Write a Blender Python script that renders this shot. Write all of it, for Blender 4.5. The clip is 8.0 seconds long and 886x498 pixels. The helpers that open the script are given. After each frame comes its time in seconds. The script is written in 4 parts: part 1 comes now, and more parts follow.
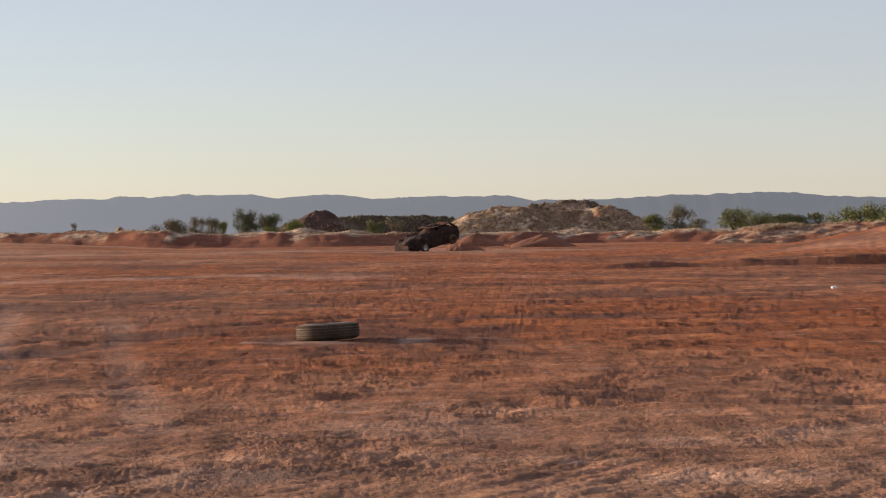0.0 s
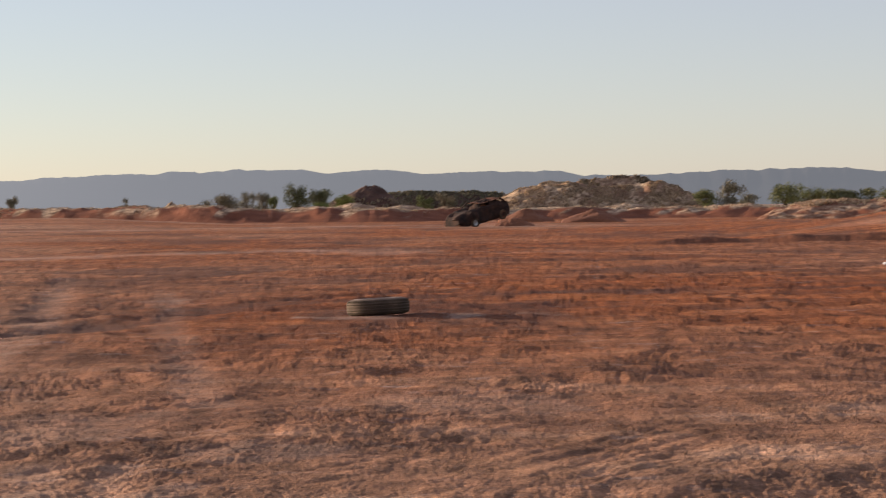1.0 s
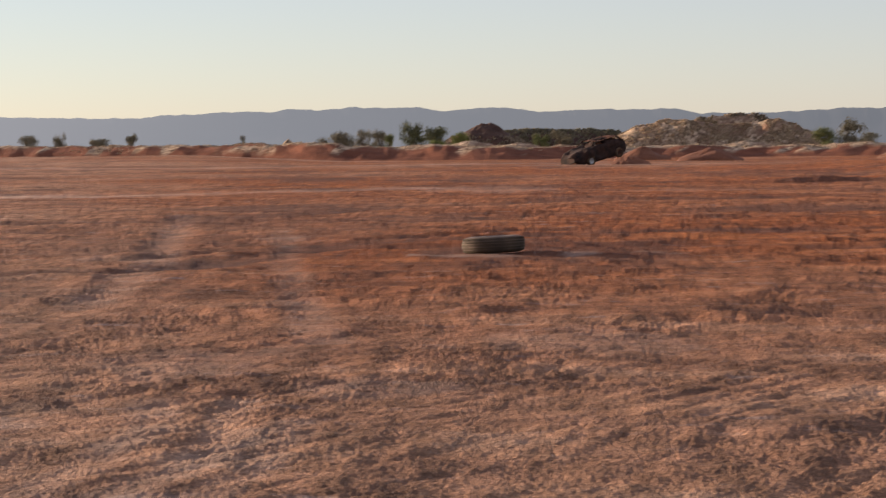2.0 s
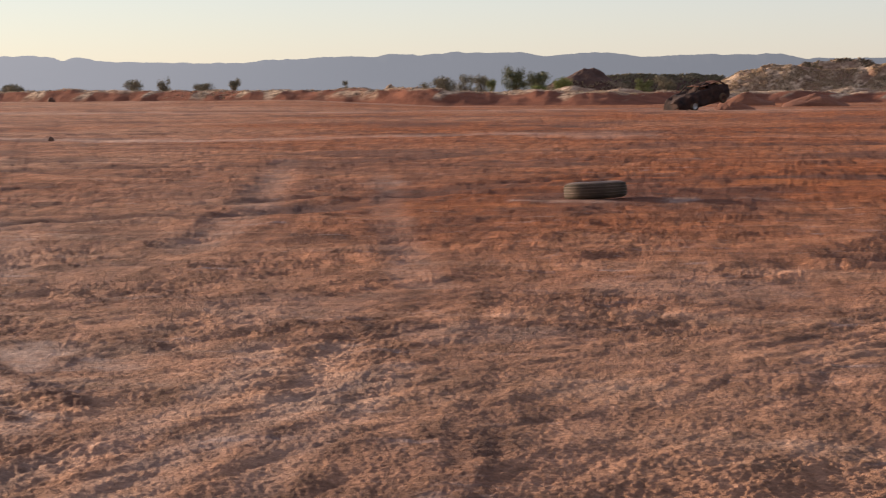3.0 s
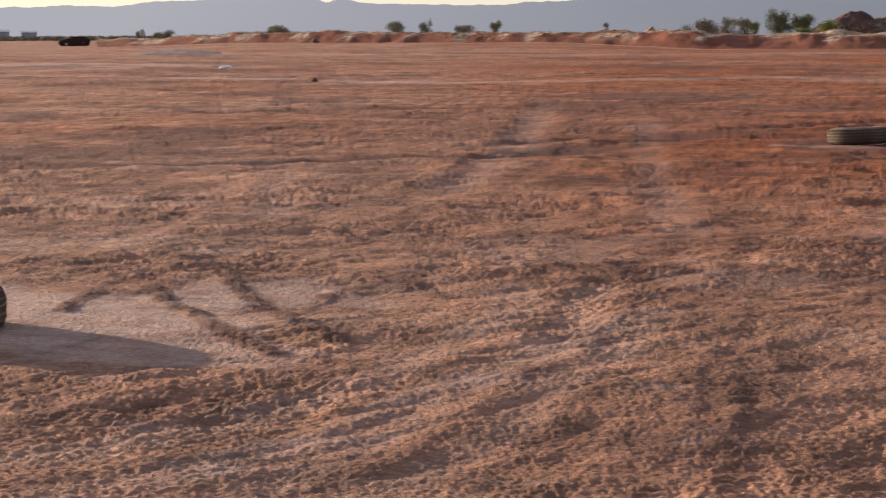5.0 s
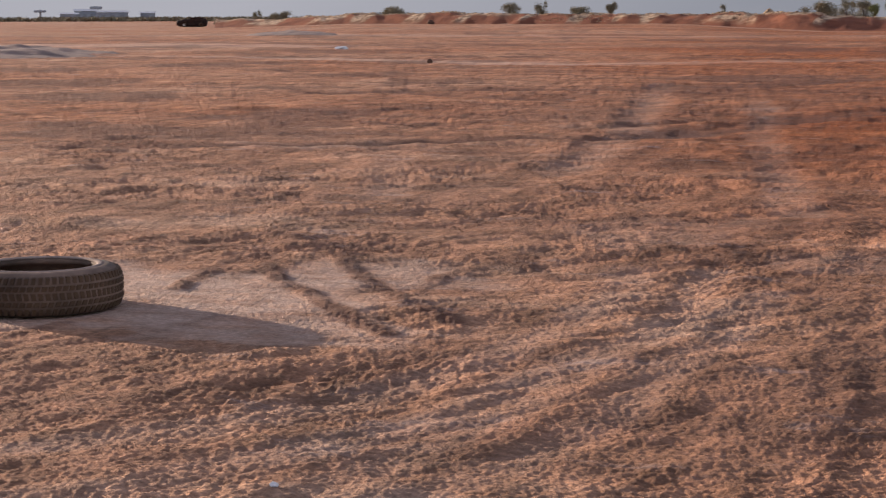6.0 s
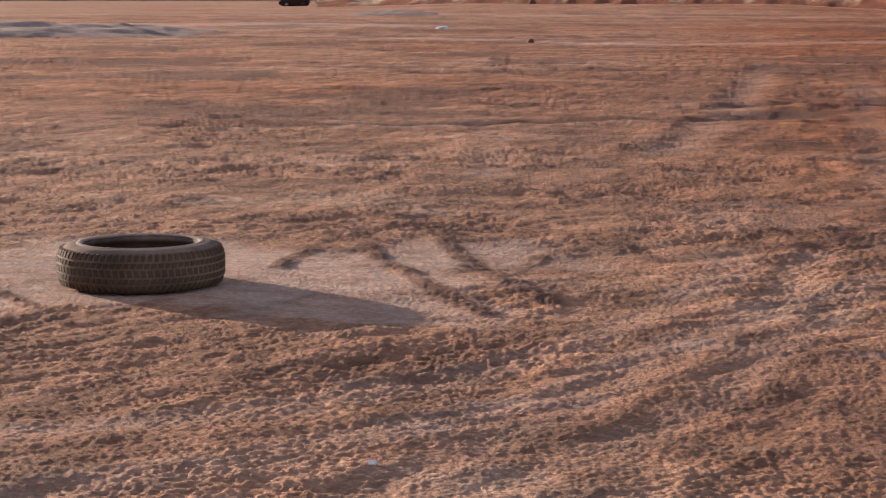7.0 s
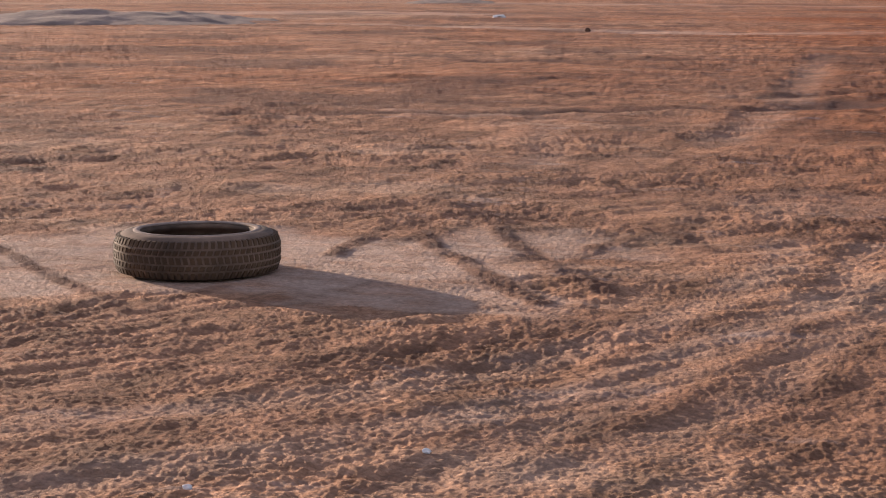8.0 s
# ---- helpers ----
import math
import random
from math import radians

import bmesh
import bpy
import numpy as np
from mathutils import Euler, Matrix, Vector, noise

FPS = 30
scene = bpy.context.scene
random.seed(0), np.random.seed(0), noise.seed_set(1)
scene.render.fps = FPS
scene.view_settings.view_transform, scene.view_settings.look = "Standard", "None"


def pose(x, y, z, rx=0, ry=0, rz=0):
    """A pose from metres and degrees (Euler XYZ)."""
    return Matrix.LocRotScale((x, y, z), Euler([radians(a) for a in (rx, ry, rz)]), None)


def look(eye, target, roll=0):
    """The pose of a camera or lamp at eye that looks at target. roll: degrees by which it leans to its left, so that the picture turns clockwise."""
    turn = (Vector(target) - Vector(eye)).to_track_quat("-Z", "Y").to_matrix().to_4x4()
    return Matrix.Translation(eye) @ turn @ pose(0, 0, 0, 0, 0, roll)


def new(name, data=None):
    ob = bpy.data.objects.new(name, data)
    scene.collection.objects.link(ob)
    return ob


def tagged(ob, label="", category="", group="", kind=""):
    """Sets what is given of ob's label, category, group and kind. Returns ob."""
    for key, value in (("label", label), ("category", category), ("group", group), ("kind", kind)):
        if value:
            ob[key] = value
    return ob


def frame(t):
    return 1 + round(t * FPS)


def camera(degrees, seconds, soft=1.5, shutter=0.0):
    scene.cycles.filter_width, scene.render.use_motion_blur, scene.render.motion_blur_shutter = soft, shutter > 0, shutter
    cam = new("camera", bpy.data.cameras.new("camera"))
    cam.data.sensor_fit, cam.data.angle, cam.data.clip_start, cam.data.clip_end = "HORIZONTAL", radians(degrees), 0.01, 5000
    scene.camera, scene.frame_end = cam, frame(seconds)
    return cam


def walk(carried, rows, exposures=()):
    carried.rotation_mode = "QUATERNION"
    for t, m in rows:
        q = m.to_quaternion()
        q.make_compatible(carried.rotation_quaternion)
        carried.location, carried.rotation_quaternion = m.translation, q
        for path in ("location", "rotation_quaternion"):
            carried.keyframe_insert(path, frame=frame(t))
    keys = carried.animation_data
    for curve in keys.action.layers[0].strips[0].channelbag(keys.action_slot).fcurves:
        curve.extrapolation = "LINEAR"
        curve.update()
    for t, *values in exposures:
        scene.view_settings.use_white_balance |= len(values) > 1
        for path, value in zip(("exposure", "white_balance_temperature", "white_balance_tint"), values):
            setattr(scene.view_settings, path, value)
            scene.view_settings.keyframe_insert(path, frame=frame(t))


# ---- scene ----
EYE = 1.30
cam = camera(25.25, 8.0, soft=1.1, shutter=0.4)
# seconds, yaw, pitch, roll: a tripod pan to the left and down
ROWS = [
    (0.0, 0.0, -0.507, -0.717), (0.5, 0.171, -0.705, -0.727), (1.0, 1.461, -1.207, -0.675), (1.5, 3.24, -2.018, -0.639),
    (3.0, 7.782, -4.528, -0.476), (3.5, 9.525, -4.844, -0.453), (4.0, 11.475, -5.154, -0.38), (4.5, 13.207, -5.791, -0.269),
    (5.0, 15.274, -6.141, -0.237), (6.5, 20.029, -6.931, -0.068), (7.0, 21.49, -7.241, -0.022), (7.5, 22.507, -7.616, 0.058),
    (8.0, 23.101, -7.567, 0.078),
]
walk(cam, [(t, pose(0, 0, EYE, 90 + pitch, 0, yaw) @ pose(0, 0, 0, 0, 0, roll)) for t, yaw, pitch, roll in ROWS],
     exposures=[(0.0, 1.0, 6350, 10), (1.6, 1.02, 6350, 10), (3.5, 1.12, 6200, 12), (8.0, 1.18, 6150, 12)])

# ---- world and sun ----
SUN_AZ, SUN_EL = -67.0, 7.8     # degrees clockwise from +y, degrees above the horizon
world = bpy.data.worlds.new("sky")
scene.world = world
world.use_nodes = True
wn = world.node_tree
sky = wn.nodes.new("ShaderNodeTexSky")
sky.sky_type = "NISHITA"
sky.sun_disc = False
sky.sun_elevation = radians(SUN_EL)
sky.sun_rotation = radians(SUN_AZ)
sky.air_density, sky.dust_density, sky.ozone_density = 0.88, 0.28, 1.75
background = wn.nodes["Background"]
background.inputs["Strength"].default_value = 0.081
haze = wn.nodes.new("ShaderNodeMix")
haze.data_type = "RGBA"
haze.inputs[0].default_value = 0.42
haze.inputs[7].default_value = (5.0, 4.3, 4.8, 1)
wn.links.new(sky.outputs[0], haze.inputs[6])
wn.links.new(haze.outputs[2], background.inputs["Color"])

sun = new("sun", bpy.data.lights.new("sun", "SUN"))
sun.data.energy, sun.data.angle, sun.data.color = 5.0, radians(0.6), (1.0, 0.75, 0.55)
sun_from = Vector((math.sin(radians(SUN_AZ)) * math.cos(radians(SUN_EL)), math.cos(radians(SUN_AZ)) * math.cos(radians(SUN_EL)), math.sin(radians(SUN_EL))))
sun.matrix_world = look(sun_from * 200, (0, 0, 0))


# ---- small tools ----
def lattice(ix, iy, seed):
    h = (ix.astype(np.int64) * 374761393 + iy.astype(np.int64) * 668265263 + seed * 974634233) & 0xFFFFFFFF
    h = ((h ^ (h >> 13)) * 1274126177) & 0xFFFFFFFF
    return ((h ^ (h >> 16)) & 0xFFFF) / 32767.5 - 1.0


def waves(x, y, seed=0):
    """Smooth random values from -1 to 1, one swell a metre."""
    c, s = math.cos(0.7 + seed * 0.61), math.sin(0.7 + seed * 0.61)
    x, y = np.asarray(x, float), np.asarray(y, float)
    x, y = c * x - s * y + seed * 3.7, s * x + c * y
    ix, iy = np.floor(x), np.floor(y)
    u, v = x - ix, y - iy
    u, v = u * u * (3 - 2 * u), v * v * (3 - 2 * v)
    a, b = lattice(ix, iy, seed), lattice(ix + 1, iy, seed)
    c, d = lattice(ix, iy + 1, seed), lattice(ix + 1, iy + 1, seed)
    return (a + (b - a) * u) * (1 - v) + (c + (d - c) * u) * v


def fbm(x, y, octaves=3, seed=0, gain=0.5):
    total, amp = 0.0, 1.0
    for k in range(octaves):
        total = total + amp * waves(x * 2.03 ** k + 11.3 * k, y * 2.03 ** k - 7.1 * k, seed + k)
        amp *= gain
    return total


def ramp(v, lo, hi):
    t = np.clip((np.asarray(v, float) - lo) / (hi - lo), 0, 1)
    return t * t * (3 - 2 * t)


def polar(az, d):
    return d * math.sin(radians(az)), d * math.cos(radians(az))


def mesh_from(name, verts, faces, smooth=True):
    me = bpy.data.meshes.new(name)
    me.from_pydata([tuple(v) for v in verts], [], [tuple(f) for f in faces])
    if smooth:
        me.polygons.foreach_set("use_smooth", [True] * len(me.polygons))
    me.update()
    return me


def grid_mesh(name, X, Y, Z):
    """A mesh of a whole grid of points, rows by columns."""
    rows, cols = X.shape
    me = bpy.data.meshes.new(name)
    me.vertices.add(rows * cols)
    me.vertices.foreach_set("co", np.stack([X, Y, Z], -1).astype(np.float32).ravel())
    i = np.arange(rows * cols).reshape(rows, cols)
    quads = np.stack([i[:-1, :-1], i[:-1, 1:], i[1:, 1:], i[1:, :-1]], -1).reshape(-1, 4)
    me.loops.add(quads.size)
    me.loops.foreach_set("vertex_index", quads.ravel().astype(np.int32))
    me.polygons.add(len(quads))
    me.polygons.foreach_set("loop_start", np.arange(0, quads.size, 4, dtype=np.int32))
    me.polygons.foreach_set("use_smooth", np.ones(len(quads), dtype=bool))
    me.update(calc_edges=True)
    return me


def part(name, bm, material, parent=None, label=""):
    """Links a bmesh or a mesh as one object under a thing or part."""
    if isinstance(bm, bmesh.types.BMesh):
        me = bpy.data.meshes.new(name)
        bm.to_mesh(me)
        bm.free()
    else:
        me = bm
    if material:
        me.materials.append(material)
    ob = new(name, me)
    ob.parent = parent
    if label:
        tagged(ob, label)
    return ob


def box_bm(cx, cy, cz, sx, sy, sz, bevel=0.0):
    bm = bmesh.new()
    bmesh.ops.create_cube(bm, size=1, matrix=Matrix.LocRotScale((cx, cy, cz), None, (sx, sy, sz)))
    if bevel:
        bmesh.ops.bevel(bm, geom=bm.edges[:], offset=bevel, segments=2, affect="EDGES")
    return bm


def lathe(profile, steps, closed=True):
    """Turns a profile of (radius, height) round z."""
    verts, faces, n = [], [], len(profile)
    for k in range(steps):
        a = 2 * math.pi * k / steps
        verts += [(r * math.cos(a), r * math.sin(a), z) for r, z in profile]
    for k in range(steps):
        for j in range(n if closed else n - 1):
            a, b = k * n + j, k * n + (j + 1) % n
            c, d = ((k + 1) % steps) * n + (j + 1) % n, ((k + 1) % steps) * n + j
            faces.append((a, d, c, b))
    return verts, faces


# ---- materials ----
def material(name, rough=0.9, metal=0.0):
    m = bpy.data.materials.new(name)
    m.use_nodes = True
    b = m.node_tree.nodes["Principled BSDF"]
    b.inputs["Roughness"].default_value, b.inputs["Metallic"].default_value = rough, metal
    b.inputs["Specular IOR Level"].default_value = 0.25
    return m, m.node_tree, b


def node(t, kind, **values):
    n = t.nodes.new(kind)
    for key, v in values.items():
        n.inputs[key.replace("_", " ")].default_value = v
    return n


def noise_at(t, scale, stretch=(1, 1, 1), turn=0.0, detail=4.0, rough=0.55):
    co = t.nodes.new("ShaderNodeTexCoord")
    mp = t.nodes.new("ShaderNodeMapping")
    mp.inputs["Scale"].default_value = stretch
    mp.inputs["Rotation"].default_value = (0, 0, radians(turn))
    t.links.new(co.outputs["Object"], mp.inputs["Vector"])
    n = node(t, "ShaderNodeTexNoise", Scale=scale, Detail=detail, Roughness=rough)
    t.links.new(mp.outputs[0], n.inputs["Vector"])
    return n.outputs[0]


def stepped(t, value, stops):
    r = t.nodes.new("ShaderNodeValToRGB")
    e = r.color_ramp.elements
    e[0].position, e[0].color = stops[0][0], (*stops[0][1], 1)
    e[1].position, e[1].color = stops[-1][0], (*stops[-1][1], 1)
    for p, c in stops[1:-1]:
        e.new(p).color = (*c, 1)
    t.links.new(value, r.inputs[0])
    return r.outputs[0]


def mixed(t, factor, a, b, kind="MIX"):
    m = t.nodes.new("ShaderNodeMix")
    m.data_type, m.blend_type = "RGBA", kind
    for socket, v in ((m.inputs[0], factor), (m.inputs[6], a), (m.inputs[7], b)):
        if isinstance(v, (float, int)):
            socket.default_value = v
        elif isinstance(v, tuple):
            socket.default_value = (*v, 1)
        else:
            t.links.new(v, socket)
    return m.outputs[2]


def grey(v):
    return (v, v, v)


def bumped(t, b, height, strength, distance):
    n = node(t, "ShaderNodeBump", Strength=strength, Distance=distance)
    t.links.new(height, n.inputs["Height"])
    t.links.new(n.outputs[0], b.inputs["Normal"])


def two_tone(name, dark, light, scale, rough=0.9, metal=0.0, bump=0.0, fine=6.0):
    """A plain worn surface: broad stains and fine grain between two colours."""
    m, t, b = material(name, rough, metal)
    broad = stepped(t, noise_at(t, scale), [(0.3, dark), (0.7, light)])
    grain = stepped(t, noise_at(t, scale * fine, detail=2), [(0.3, grey(0.75)), (0.7, grey(1.0))])
    t.links.new(mixed(t, 1.0, broad, grain, "MULTIPLY"), b.inputs["Base Color"])
    if bump:
        bumped(t, b, noise_at(t, scale * fine), 0.6, bump)
    return m


def soil_material():
    m, t, b = material("red_soil", 0.95)
    b.inputs["Specular IOR Level"].default_value = 0.12
    broad = stepped(t, noise_at(t, 0.09, (0.5, 1, 1), 8, 5), [(0.36, (0.30, 0.158, 0.094)), (0.5, (0.39, 0.226, 0.140)), (0.66, (0.48, 0.318, 0.22))])
    streak = stepped(t, noise_at(t, 0.8, (0.5, 1, 1), 14, 6, 0.65), [(0.34, (0.13, 0.078, 0.058)), (0.46, (0.37, 0.205, 0.125)), (0.54, (0.45, 0.258, 0.155)), (0.66, (0.60, 0.41, 0.285))])
    col = mixed(t, 0.6, broad, streak)
    zone = t.nodes.new("ShaderNodeAttribute")
    zone.attribute_name = "red"
    col = mixed(t, zone.outputs["Fac"], col, mixed(t, 1.0, col, (0.76, 0.43, 0.22), "MULTIPLY"))
    track = stepped(t, noise_at(t, 3.0, (1.6, 0.22, 1), 26, 5, 0.65), [(0.36, grey(0.5)), (0.5, grey(1.0)), (0.64, grey(1.4))])
    col = mixed(t, 0.7, col, track, "MULTIPLY")
    clod = stepped(t, noise_at(t, 4.5, (0.85, 1, 1), 10, 8, 0.72), [(0.34, grey(0.45)), (0.48, grey(0.9)), (0.56, grey(1.05)), (0.68, grey(1.5))])
    col = mixed(t, 0.5, col, clod, "MULTIPLY")
    band = stepped(t, noise_at(t, 1.5, (0.6, 1, 1), 6, 7, 0.62), [(0.36, grey(0.38)), (0.46, grey(0.9)), (0.56, grey(1.1)), (0.66, grey(1.6))])
    col = mixed(t, 0.4, col, band, "MULTIPLY")
    speck = stepped(t, noise_at(t, 40, (0.8, 1, 1), 10, 4, 0.7), [(0.34, grey(0.6)), (0.5, grey(1.0)), (0.66, grey(1.45))])
    col = mixed(t, 0.8, col, speck, "MULTIPLY")
    grit = stepped(t, noise_at(t, 2.2, (0.5, 1, 1), -6, 8, 0.75), [(0.58, grey(0.0)), (0.70, grey(0.7))])
    col = mixed(t, grit, col, (0.42, 0.34, 0.31))
    dust = t.nodes.new("ShaderNodeAttribute")
    dust.attribute_name = "dust"
    worn = stepped(t, noise_at(t, 6, (0.6, 1, 1), 20, 7, 0.7), [(0.36, grey(0.35)), (0.56, grey(1.0))])
    amount = t.nodes.new("ShaderNodeMath")
    amount.operation = "MULTIPLY"
    t.links.new(dust.outputs["Fac"], amount.inputs[0])
    t.links.new(worn, amount.inputs[1])
    col = mixed(t, amount.outputs[0], col, mixed(t, 0.5, (0.60, 0.465, 0.375), mixed(t, 1.0, (0.60, 0.465, 0.375), speck, "MULTIPLY")))
    # darker soil by attribute: ruts, patches, and the terrace's painted shade
    darkening = t.nodes.new("ShaderNodeAttribute")
    darkening.attribute_name = "darkening"
    col = mixed(t, darkening.outputs["Fac"], col, (0.10, 0.052, 0.04))
    col = mixed(t, 1.0, col, (0.87, 0.85, 0.845), "MULTIPLY")
    t.links.new(col, b.inputs["Base Color"])
    relief = t.nodes.new("ShaderNodeMath")
    relief.operation = "MULTIPLY_ADD"
    t.links.new(noise_at(t, 6, (1, 1, 1), 30, 3, 0.6), relief.inputs[0])
    relief.inputs[1].default_value = 0.8
    t.links.new(noise_at(t, 34, (1, 1, 1), 0, 5, 0.75), relief.inputs[2])
    bumped(t, b, relief.outputs[0], 1.0, 0.03)
    return m


def straw_material(name, dark, light):
    m, t, b = material(name, 0.9)
    geo = t.nodes.new("ShaderNodeNewGeometry")
    tone = stepped(t, geo.outputs["Random Per Island"], [(0.0, dark), (1.0, light)])
    t.links.new(mixed(t, 0.5, tone, stepped(t, noise_at(t, 0.35), [(0.35, dark), (0.65, light)])), b.inputs["Base Color"])
    return m


def grassy_material(name, dark, light):
    """Bare earth that turns to matted dry grass where the attribute says so."""
    m, t, b = material(name, 0.95)
    b.inputs["Specular IOR Level"].default_value = 0.1
    earth = stepped(t, noise_at(t, 0.5), [(0.3, dark), (0.7, light)])
    mat_grass = stepped(t, noise_at(t, 1.3, (1, 1, 1), 0, 6, 0.7), [(0.38, (0.10, 0.064, 0.042)), (0.5, (0.33, 0.24, 0.155)), (0.62, (0.60, 0.46, 0.315))])
    cover = t.nodes.new("ShaderNodeAttribute")
    cover.attribute_name = "grass"
    t.links.new(mixed(t, cover.outputs["Fac"], earth, mat_grass), b.inputs["Base Color"])
    bumped(t, b, noise_at(t, 2.2, (1, 1, 1), 0, 6, 0.7), 1.0, 0.12)
    return m


def cover_with(me, values):
    me.attributes.new("grass", "FLOAT", "POINT").data.foreach_set("value", np.clip(values, 0, 1).ravel().astype(np.float32))


SOIL = soil_material()
BANK = grassy_material("bank_soil", (0.12, 0.043, 0.024), (0.22, 0.084, 0.045))
MOUND = grassy_material("mound_soil", (0.13, 0.075, 0.05), (0.24, 0.145, 0.095))
DARK_EARTH = two_tone("dark_earth", (0.05, 0.028, 0.021), (0.115, 0.062, 0.043), 0.5, bump=0.12)
PILE = two_tone("pile_soil", (0.14, 0.055, 0.03), (0.23, 0.095, 0.05), 1.2, bump=0.05)
STRAW = straw_material("dry_straw", (0.26, 0.19, 0.12), (0.60, 0.47, 0.32))
STRAW_GREY = straw_material("grey_straw", (0.16, 0.125, 0.085), (0.40, 0.32, 0.215))
LEAF_DARK = straw_material("dark_leaves", (0.07, 0.078, 0.035), (0.15, 0.15, 0.07))
LEAF_GREEN = straw_material("green_leaves", (0.085, 0.10, 0.035), (0.20, 0.205, 0.08))
LEAF_LIME = straw_material("lime_leaves", (0.10, 0.125, 0.03), (0.22, 0.24, 0.07))
# lightened grey-green: haze over the distant bushes is put into this colour
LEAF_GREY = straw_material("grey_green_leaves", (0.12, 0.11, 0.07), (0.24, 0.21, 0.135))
BARK = two_tone("bark", (0.07, 0.05, 0.038), (0.16, 0.115, 0.08), 3.0)
RUBBER = two_tone("dusty_rubber", (0.036, 0.025, 0.016), (0.125, 0.075, 0.042), 2.4, 0.85, bump=0.003)
BLACK_RUBBER = two_tone("black_rubber", (0.028, 0.021, 0.013), (0.095, 0.067, 0.038), 2.4, 0.85, bump=0.003)
SIDEWALL = two_tone("dusty_sidewall", (0.06, 0.044, 0.034), (0.24, 0.165, 0.12), 4.0, 0.85, bump=0.002)
BEAD = two_tone("dusty_bead", (0.16, 0.12, 0.10), (0.34, 0.27, 0.23), 6.0, 0.85, bump=0.002)
BURNT = two_tone("burnt_paint", (0.008, 0.006, 0.006), (0.06, 0.028, 0.018), 2.5, 0.9, 0.0, bump=0.02)
RUST = two_tone("rust", (0.05, 0.022, 0.012), (0.16, 0.06, 0.028), 4.0, 0.85, 0.2, bump=0.01)
RIM = two_tone("dull_alloy", (0.28, 0.27, 0.26), (0.55, 0.54, 0.52), 6.0, 0.5, 0.7)
WHITE = two_tone("white_plastic", (0.62, 0.62, 0.62), (0.85, 0.85, 0.85), 8.0, 0.5)
STONE = two_tone("dark_stone", (0.06, 0.035, 0.028), (0.16, 0.09, 0.06), 6.0, bump=0.01)
# grey-brown spoil, with shade on the heaps' near side worked into the colour
GREY_SPOIL = two_tone("grey_spoil", (0.16, 0.12, 0.10), (0.30, 0.22, 0.18), 0.8, bump=0.06)
SHEET = two_tone("shed_sheet", (0.26, 0.30, 0.34), (0.36, 0.40, 0.44), 0.3, 0.6)
ROOF = two_tone("shed_roof", (0.36, 0.39, 0.42), (0.48, 0.50, 0.53), 0.3, 0.5)
DOORWAY = two_tone("shed_door", (0.20, 0.22, 0.24), (0.30, 0.32, 0.34), 0.4, 0.6)


def hill_material():
    """Far range: kilometres of hazy air painted as the hills' own glow, paler sunward."""
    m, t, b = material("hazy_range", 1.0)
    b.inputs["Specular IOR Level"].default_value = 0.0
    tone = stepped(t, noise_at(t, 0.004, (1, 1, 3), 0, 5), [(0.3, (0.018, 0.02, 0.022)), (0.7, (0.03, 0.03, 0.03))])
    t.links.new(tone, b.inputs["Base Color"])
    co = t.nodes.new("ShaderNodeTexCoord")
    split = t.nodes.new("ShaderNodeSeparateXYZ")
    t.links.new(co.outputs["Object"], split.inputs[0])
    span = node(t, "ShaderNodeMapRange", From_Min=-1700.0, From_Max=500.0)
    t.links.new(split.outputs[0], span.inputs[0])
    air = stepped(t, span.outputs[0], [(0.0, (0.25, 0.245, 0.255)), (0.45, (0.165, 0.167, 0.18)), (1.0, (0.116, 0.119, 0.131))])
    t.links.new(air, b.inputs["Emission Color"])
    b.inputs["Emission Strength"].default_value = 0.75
    return m


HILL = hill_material()

